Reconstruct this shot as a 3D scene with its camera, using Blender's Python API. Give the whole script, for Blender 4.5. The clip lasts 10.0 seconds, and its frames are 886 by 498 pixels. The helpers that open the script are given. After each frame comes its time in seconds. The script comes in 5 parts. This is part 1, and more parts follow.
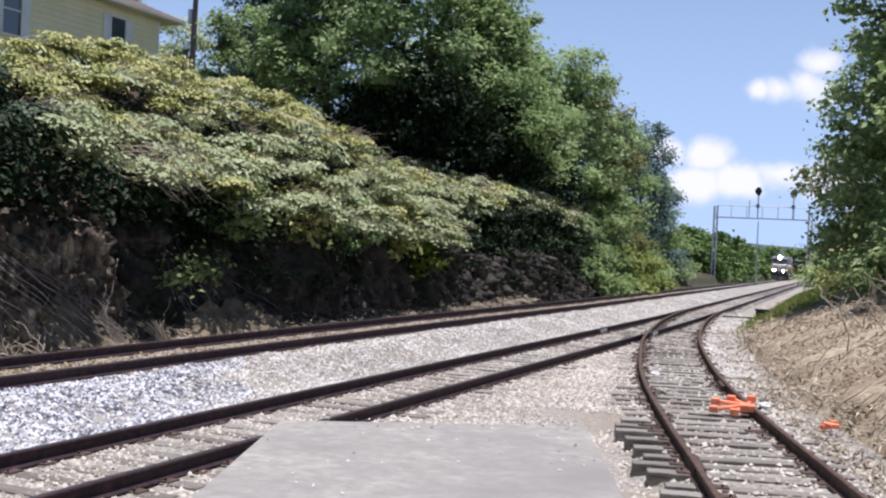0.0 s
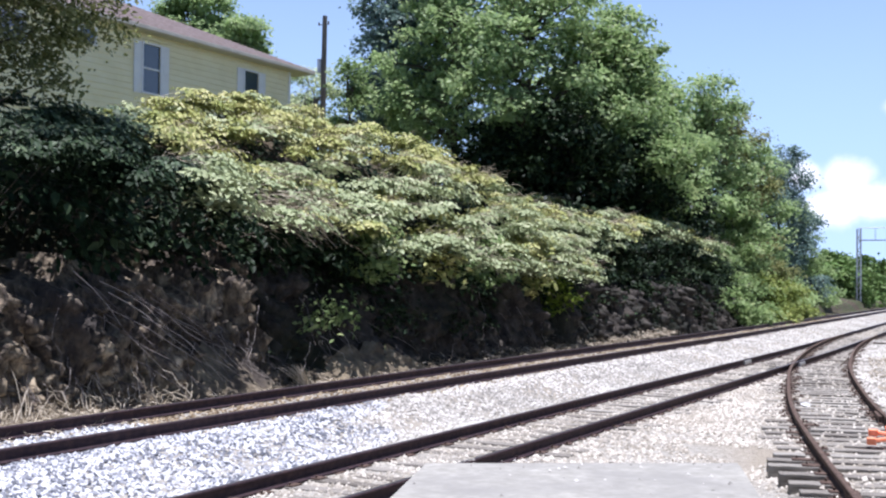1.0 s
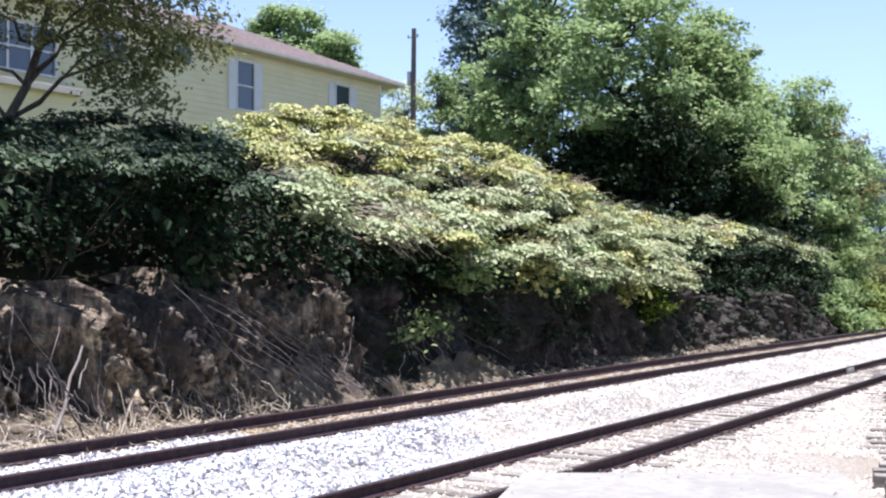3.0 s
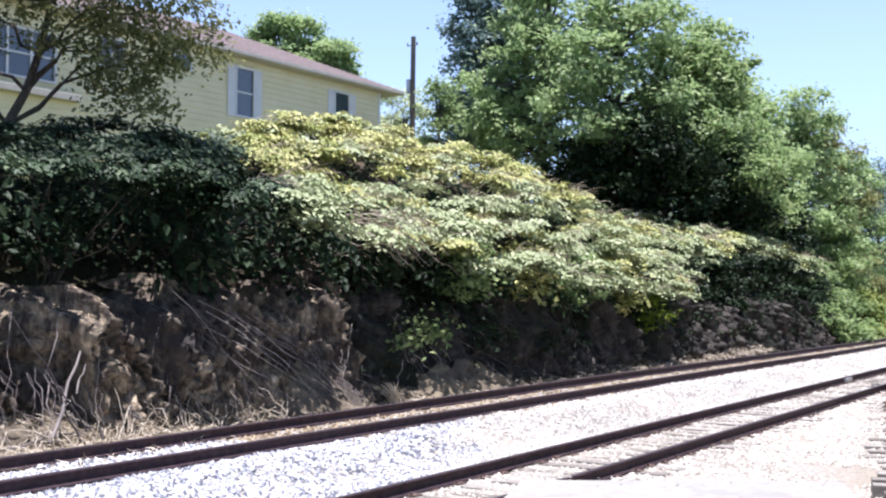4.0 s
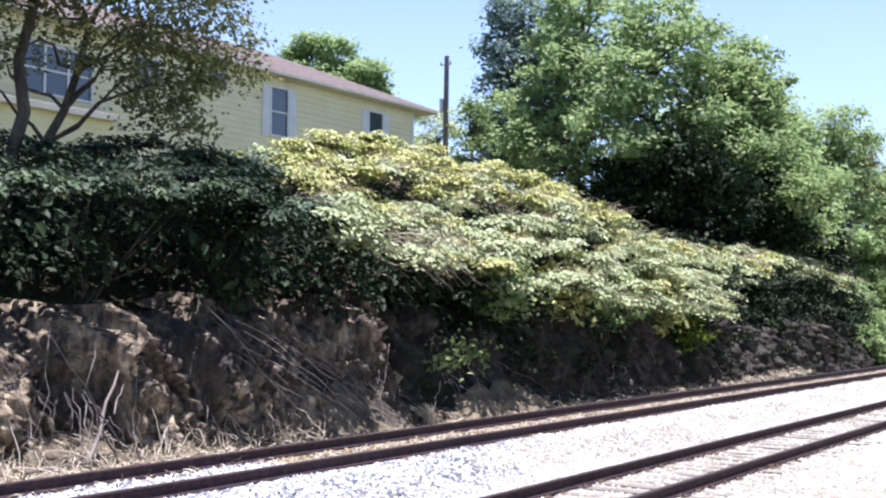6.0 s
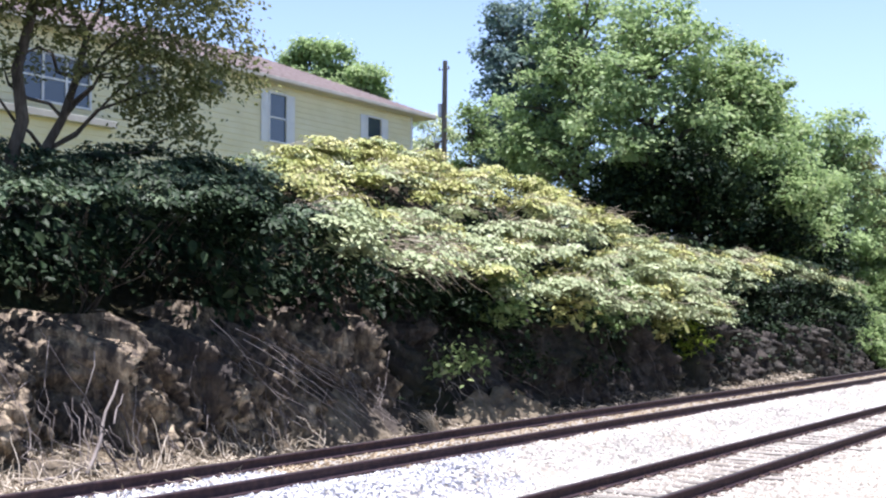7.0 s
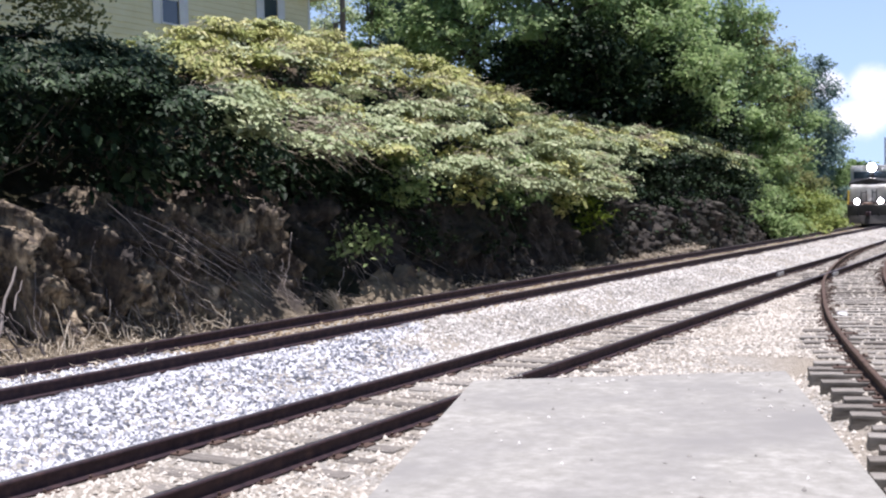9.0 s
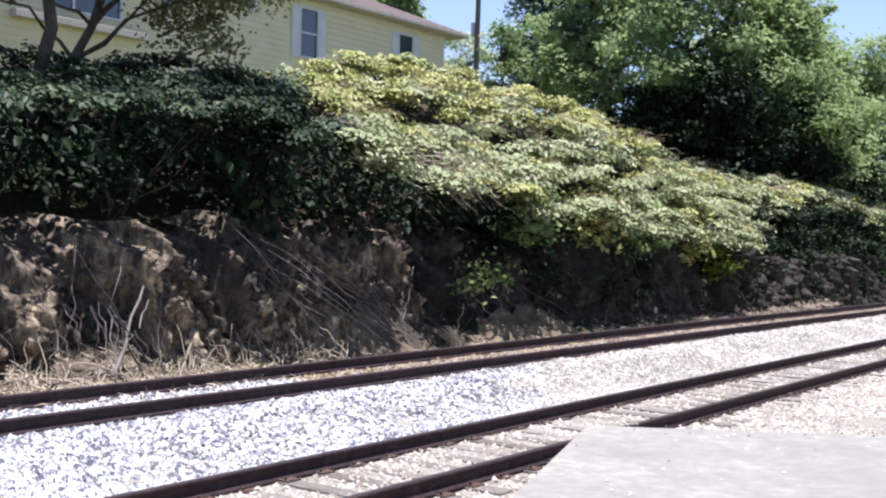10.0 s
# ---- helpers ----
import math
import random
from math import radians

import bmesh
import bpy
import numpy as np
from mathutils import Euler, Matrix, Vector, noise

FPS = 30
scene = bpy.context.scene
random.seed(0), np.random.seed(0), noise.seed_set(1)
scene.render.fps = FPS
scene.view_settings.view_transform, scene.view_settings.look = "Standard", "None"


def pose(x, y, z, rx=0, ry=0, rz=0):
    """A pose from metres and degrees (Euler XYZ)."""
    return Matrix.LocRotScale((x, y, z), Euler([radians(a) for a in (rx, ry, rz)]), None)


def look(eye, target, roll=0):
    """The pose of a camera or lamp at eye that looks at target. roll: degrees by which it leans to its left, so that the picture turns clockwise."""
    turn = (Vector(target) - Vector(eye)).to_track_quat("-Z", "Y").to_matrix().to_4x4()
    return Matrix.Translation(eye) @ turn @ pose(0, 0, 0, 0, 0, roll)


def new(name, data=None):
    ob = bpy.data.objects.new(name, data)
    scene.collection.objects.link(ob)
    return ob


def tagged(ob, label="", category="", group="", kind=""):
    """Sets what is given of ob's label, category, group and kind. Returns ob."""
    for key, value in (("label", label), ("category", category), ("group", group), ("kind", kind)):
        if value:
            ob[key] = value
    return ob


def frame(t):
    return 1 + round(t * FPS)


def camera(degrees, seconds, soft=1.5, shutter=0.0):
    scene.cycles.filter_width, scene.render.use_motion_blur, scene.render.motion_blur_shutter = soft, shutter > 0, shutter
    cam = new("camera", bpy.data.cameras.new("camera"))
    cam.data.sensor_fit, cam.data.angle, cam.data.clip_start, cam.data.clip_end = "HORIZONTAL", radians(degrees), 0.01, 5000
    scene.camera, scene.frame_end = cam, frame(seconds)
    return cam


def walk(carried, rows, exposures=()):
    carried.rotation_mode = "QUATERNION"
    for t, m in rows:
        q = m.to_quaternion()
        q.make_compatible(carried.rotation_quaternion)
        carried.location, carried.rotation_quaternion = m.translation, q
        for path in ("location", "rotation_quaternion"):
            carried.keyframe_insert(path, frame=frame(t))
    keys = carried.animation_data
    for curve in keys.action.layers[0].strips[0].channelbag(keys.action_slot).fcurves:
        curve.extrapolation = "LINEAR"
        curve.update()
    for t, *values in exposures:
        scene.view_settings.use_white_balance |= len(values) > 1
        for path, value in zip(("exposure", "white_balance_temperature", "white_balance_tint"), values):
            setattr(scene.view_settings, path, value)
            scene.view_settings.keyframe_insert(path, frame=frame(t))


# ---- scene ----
cam = camera(42.1, 10.0, soft=2.2)
PATH = [
    (0, look((0.283, -0.265, 2.346), (-0.464, 1.59, 2.331), 2.8)),
    (0.5, look((0.227, -0.226, 2.34), (-0.635, 1.579, 2.339), 0.4)),
    (1, look((0.196, -0.208, 2.354), (-0.759, 1.548, 2.397), 0.6)),
    (1.5, look((0.182, -0.227, 2.334), (-0.901, 1.454, 2.384), 1.3)),
    (2, look((0.183, -0.26, 2.333), (-0.868, 1.441, 2.381), 0.5)),
    (2.5, look((0.182, -0.257, 2.348), (-0.883, 1.436, 2.384), 0.8)),
    (3, look((0.188, -0.249, 2.35), (-0.903, 1.426, 2.41), -0.1)),
    (4.5, look((0.165, -0.249, 2.329), (-0.923, 1.427, 2.404), 0.3)),
    (5, look((0.141, -0.255, 2.337), (-0.973, 1.406, 2.402), 0.3)),
    (5.5, look((-0.019, -0.171, 2.314), (-1.146, 1.479, 2.412), 0.4)),
    (7, look((-0.152, -0.106, 2.395), (-1.28, 1.541, 2.51), 0.1)),
    (7.5, look((-0.011, -0.152, 2.356), (-1.126, 1.506, 2.454), -0.6)),
    (8, look((0.029, -0.206, 2.306), (-1.022, 1.496, 2.314), -1.2)),
    (8.5, look((0.1, -0.25, 2.272), (-0.944, 1.454, 2.208), -0.2)),
    (9, look((0.028, -0.237, 2.305), (-0.963, 1.497, 2.216), -1.3)),
    (9.5, look((0.137, -0.223, 2.309), (-0.912, 1.479, 2.257), -0.5)),
    (10, look((-0.03, -0.065, 2.263), (-1.203, 1.555, 2.244), 1.4)),
]
EXPOSURES = [(0.0, 0.3, 5950, 20), (1.0, 0.7, 5700, 19), (1.5, 0.95, 5700, 20), (2.5, 1.05, 5800, 21), (5.5, 1.2, 5800, 21), (7.5, 1.2, 5800, 21), (8.5, 0.85, 6000, 21), (9.0, 0.6, 5950, 21), (9.5, 0.46, 5900, 21), (10.0, 0.85, 5900, 21)]
walk(cam, PATH, EXPOSURES)

# ---- light ----
SUN = Vector((0.10, 0.04, 0.99)).normalized()
sun_elev, sun_az = math.asin(SUN.z), math.atan2(SUN.x, SUN.y)
sun = new("sun", bpy.data.lights.new("sun", "SUN"))
sun.data.energy, sun.data.angle, sun.data.color = 5.0, radians(0.5), (1.0, 0.95, 0.86)
sun.matrix_world = look((0, 0, 60), tuple(Vector((0, 0, 60)) - SUN))

world = bpy.data.worlds.new("sky")
scene.world = world
world.use_nodes = True
wn, wl = world.node_tree.nodes, world.node_tree.links
wn.clear()
sky = wn.new("ShaderNodeTexSky")
sky.sky_type, sky.sun_disc = "NISHITA", False
sky.sun_elevation, sky.sun_rotation, sky.air_density, sky.dust_density, sky.ozone_density = sun_elev, sun_az, 1.0, 0.2, 1.5
wout, wbg = wn.new("ShaderNodeOutputWorld"), wn.new("ShaderNodeBackground")
wbg.inputs["Strength"].default_value = 0.05
# a few fair-weather clouds, low over the far end of the line
CLOUDS = [((-0.083, 0.986, 0.143), 0.026), ((-0.072, 0.984, 0.158), 0.024), ((-0.104, 0.984, 0.139), 0.020), ((-0.120, 0.983, 0.138), 0.015),
          ((-0.166, 0.982, 0.083), 0.023), ((-0.190, 0.978, 0.083), 0.020), ((-0.135, 0.989, 0.060), 0.024), ((-0.097, 0.993, 0.068), 0.022),
          ((-0.170, 0.984, 0.058), 0.026), ((-0.060, 0.996, 0.064), 0.028), ((0.30, 0.93, 0.20), 0.06), ((0.75, 0.62, 0.25), 0.08), ((-0.2, -0.95, 0.22), 0.09)]
wtc, wnoise, wmix = wn.new("ShaderNodeTexCoord"), wn.new("ShaderNodeTexNoise"), wn.new("ShaderNodeMix")
wnoise.inputs["Scale"].default_value, wnoise.inputs["Detail"].default_value = 22.0, 8.0
wl.new(wtc.outputs["Generated"], wnoise.inputs["Vector"])
cover = None
for centre, radius in CLOUDS:
    sub, scl, leng, add, mr = (wn.new("ShaderNodeVectorMath"), wn.new("ShaderNodeVectorMath"), wn.new("ShaderNodeVectorMath"), wn.new("ShaderNodeMath"), wn.new("ShaderNodeMapRange"))
    sub.operation, scl.operation, leng.operation, add.operation = "SUBTRACT", "MULTIPLY", "LENGTH", "MULTIPLY_ADD"
    sub.inputs[1].default_value = Vector(centre).normalized()
    scl.inputs[1].default_value = (1 / radius, 1 / radius, 1.5 / radius)
    wl.new(wtc.outputs["Generated"], sub.inputs[0]); wl.new(sub.outputs[0], scl.inputs[0]); wl.new(scl.outputs[0], leng.inputs[0])
    wl.new(wnoise.outputs["Fac"], add.inputs[0]); add.inputs[1].default_value = 2.4; wl.new(leng.outputs["Value"], add.inputs[2])
    mr.interpolation_type = "SMOOTHSTEP"
    for k, v in (("From Min", 1.6), ("From Max", 2.5), ("To Min", 1.0), ("To Max", 0.0)):
        mr.inputs[k].default_value = v
    wl.new(add.outputs[0], mr.inputs["Value"])
    if cover is None:
        cover = mr.outputs["Result"]
    else:
        mx = wn.new("ShaderNodeMath"); mx.operation = "MAXIMUM"
        wl.new(cover, mx.inputs[0]); wl.new(mr.outputs["Result"], mx.inputs[1])
        cover = mx.outputs[0]
wmix.data_type = "RGBA"
wmix.inputs["B"].default_value = (16.0, 16.1, 16.3, 1)
wl.new(cover, wmix.inputs["Factor"])
sep, haze, hmix = wn.new("ShaderNodeSeparateXYZ"), wn.new("ShaderNodeMapRange"), wn.new("ShaderNodeMix")
wl.new(wtc.outputs["Generated"], sep.inputs[0]); wl.new(sep.outputs["Z"], haze.inputs["Value"])
for k, v in (("From Min", 0.0), ("From Max", 0.5), ("To Min", 0.9), ("To Max", 0.0)):
    haze.inputs[k].default_value = v
hmix.data_type = "RGBA"
hmix.inputs["B"].default_value = (8.8, 12.2, 17.0, 1)
wl.new(haze.outputs["Result"], hmix.inputs["Factor"]); wl.new(sky.outputs["Color"], hmix.inputs["A"])
wl.new(hmix.outputs["Result"], wmix.inputs["A"])
wl.new(wmix.outputs["Result"], wbg.inputs["Color"])
wl.new(wbg.outputs["Background"], wout.inputs["Surface"])


# ---- materials ----
def material(name, colors, scale=6.0, rough=0.8, metal=0.0, bump=0.3, bump_scale=None, bump_dist=0.02, spec=0.3,
             island=0.0, obj=0.0, translucent=0.0, stain=None, stain_scale=0.4, stretch=(1, 1, 1)):
    """A surface whose colour runs through the given colours at two scales, with fine relief."""
    m = bpy.data.materials.new(name)
    m.use_nodes = True
    n, l = m.node_tree.nodes, m.node_tree.links
    n.clear()
    out, bsdf, tc = n.new("ShaderNodeOutputMaterial"), n.new("ShaderNodeBsdfPrincipled"), n.new("ShaderNodeTexCoord")
    mp = n.new("ShaderNodeMapping")
    mp.inputs["Scale"].default_value = stretch
    l.new(tc.outputs["Object"], mp.inputs["Vector"])
    no = n.new("ShaderNodeTexNoise")
    no.inputs["Scale"].default_value, no.inputs["Detail"].default_value, no.inputs["Roughness"].default_value = scale, 8, 0.65
    l.new(mp.outputs["Vector"], no.inputs["Vector"])
    fac = no.outputs["Fac"]
    if island or obj:
        src = n.new("ShaderNodeNewGeometry").outputs["Random Per Island"] if island else n.new("ShaderNodeObjectInfo").outputs["Random"]
        k = island or obj
        a = n.new("ShaderNodeMath"); a.operation = "MULTIPLY_ADD"
        l.new(src, a.inputs[0]); a.inputs[1].default_value = k; a.inputs[2].default_value = -k / 2
        b = n.new("ShaderNodeMath"); b.operation = "ADD"
        l.new(fac, b.inputs[0]); l.new(a.outputs[0], b.inputs[1])
        fac = b.outputs[0]
    ramp = n.new("ShaderNodeValToRGB")
    e = ramp.color_ramp.elements
    while len(e) < len(colors):
        e.new(0.5)
    for i, c in enumerate(colors):
        e[i].position = 0.28 + 0.44 * i / max(1, len(colors) - 1)
        e[i].color = (*c, 1)
    l.new(fac, ramp.inputs["Fac"])
    col = ramp.outputs["Color"]
    if stain:
        n2 = n.new("ShaderNodeTexNoise")
        n2.inputs["Scale"].default_value, n2.inputs["Detail"].default_value = stain_scale, 5
        l.new(tc.outputs["Object"], n2.inputs["Vector"])
        r2 = n.new("ShaderNodeValToRGB")
        r2.color_ramp.elements[0].position, r2.color_ramp.elements[1].position = 0.42, 0.68
        l.new(n2.outputs["Fac"], r2.inputs["Fac"])
        mx = n.new("ShaderNodeMix"); mx.data_type = "RGBA"
        l.new(r2.outputs["Color"], mx.inputs["Factor"]); l.new(col, mx.inputs["A"]); mx.inputs["B"].default_value = (*stain, 1)
        col = mx.outputs["Result"]
    l.new(col, bsdf.inputs["Base Color"])
    bsdf.inputs["Roughness"].default_value, bsdf.inputs["Metallic"].default_value = rough, metal
    bsdf.inputs["Specular IOR Level"].default_value = spec
    if bump:
        nb = n.new("ShaderNodeTexNoise")
        nb.inputs["Scale"].default_value, nb.inputs["Detail"].default_value = bump_scale or scale * 4, 6
        l.new(mp.outputs["Vector"], nb.inputs["Vector"])
        bp = n.new("ShaderNodeBump")
        bp.inputs["Strength"].default_value, bp.inputs["Distance"].default_value = bump, bump_dist
        l.new(nb.outputs["Fac"], bp.inputs["Height"]); l.new(bp.outputs["Normal"], bsdf.inputs["Normal"])
    if translucent:
        tr, ms = n.new("ShaderNodeBsdfTranslucent"), n.new("ShaderNodeMixShader")
        l.new(col, tr.inputs["Color"]); ms.inputs["Fac"].default_value = translucent
        l.new(bsdf.outputs["BSDF"], ms.inputs[1]); l.new(tr.outputs["BSDF"], ms.inputs[2])
        l.new(ms.outputs["Shader"], out.inputs["Surface"])
    else:
        l.new(bsdf.outputs["BSDF"], out.inputs["Surface"])
    return m


def glow(name, color, strength):
    m = bpy.data.materials.new(name)
    m.use_nodes = True
    b = m.node_tree.nodes["Principled BSDF"]
    b.inputs["Emission Color"].default_value, b.inputs["Emission Strength"].default_value = (*color, 1), strength
    return m


def leafy(name, colors, scale=1.1, translucent=0.16, island=0.24, spec=0.2):
    return material(name, colors, scale=scale, rough=0.5, bump=0, island=island, translucent=translucent, spec=spec)


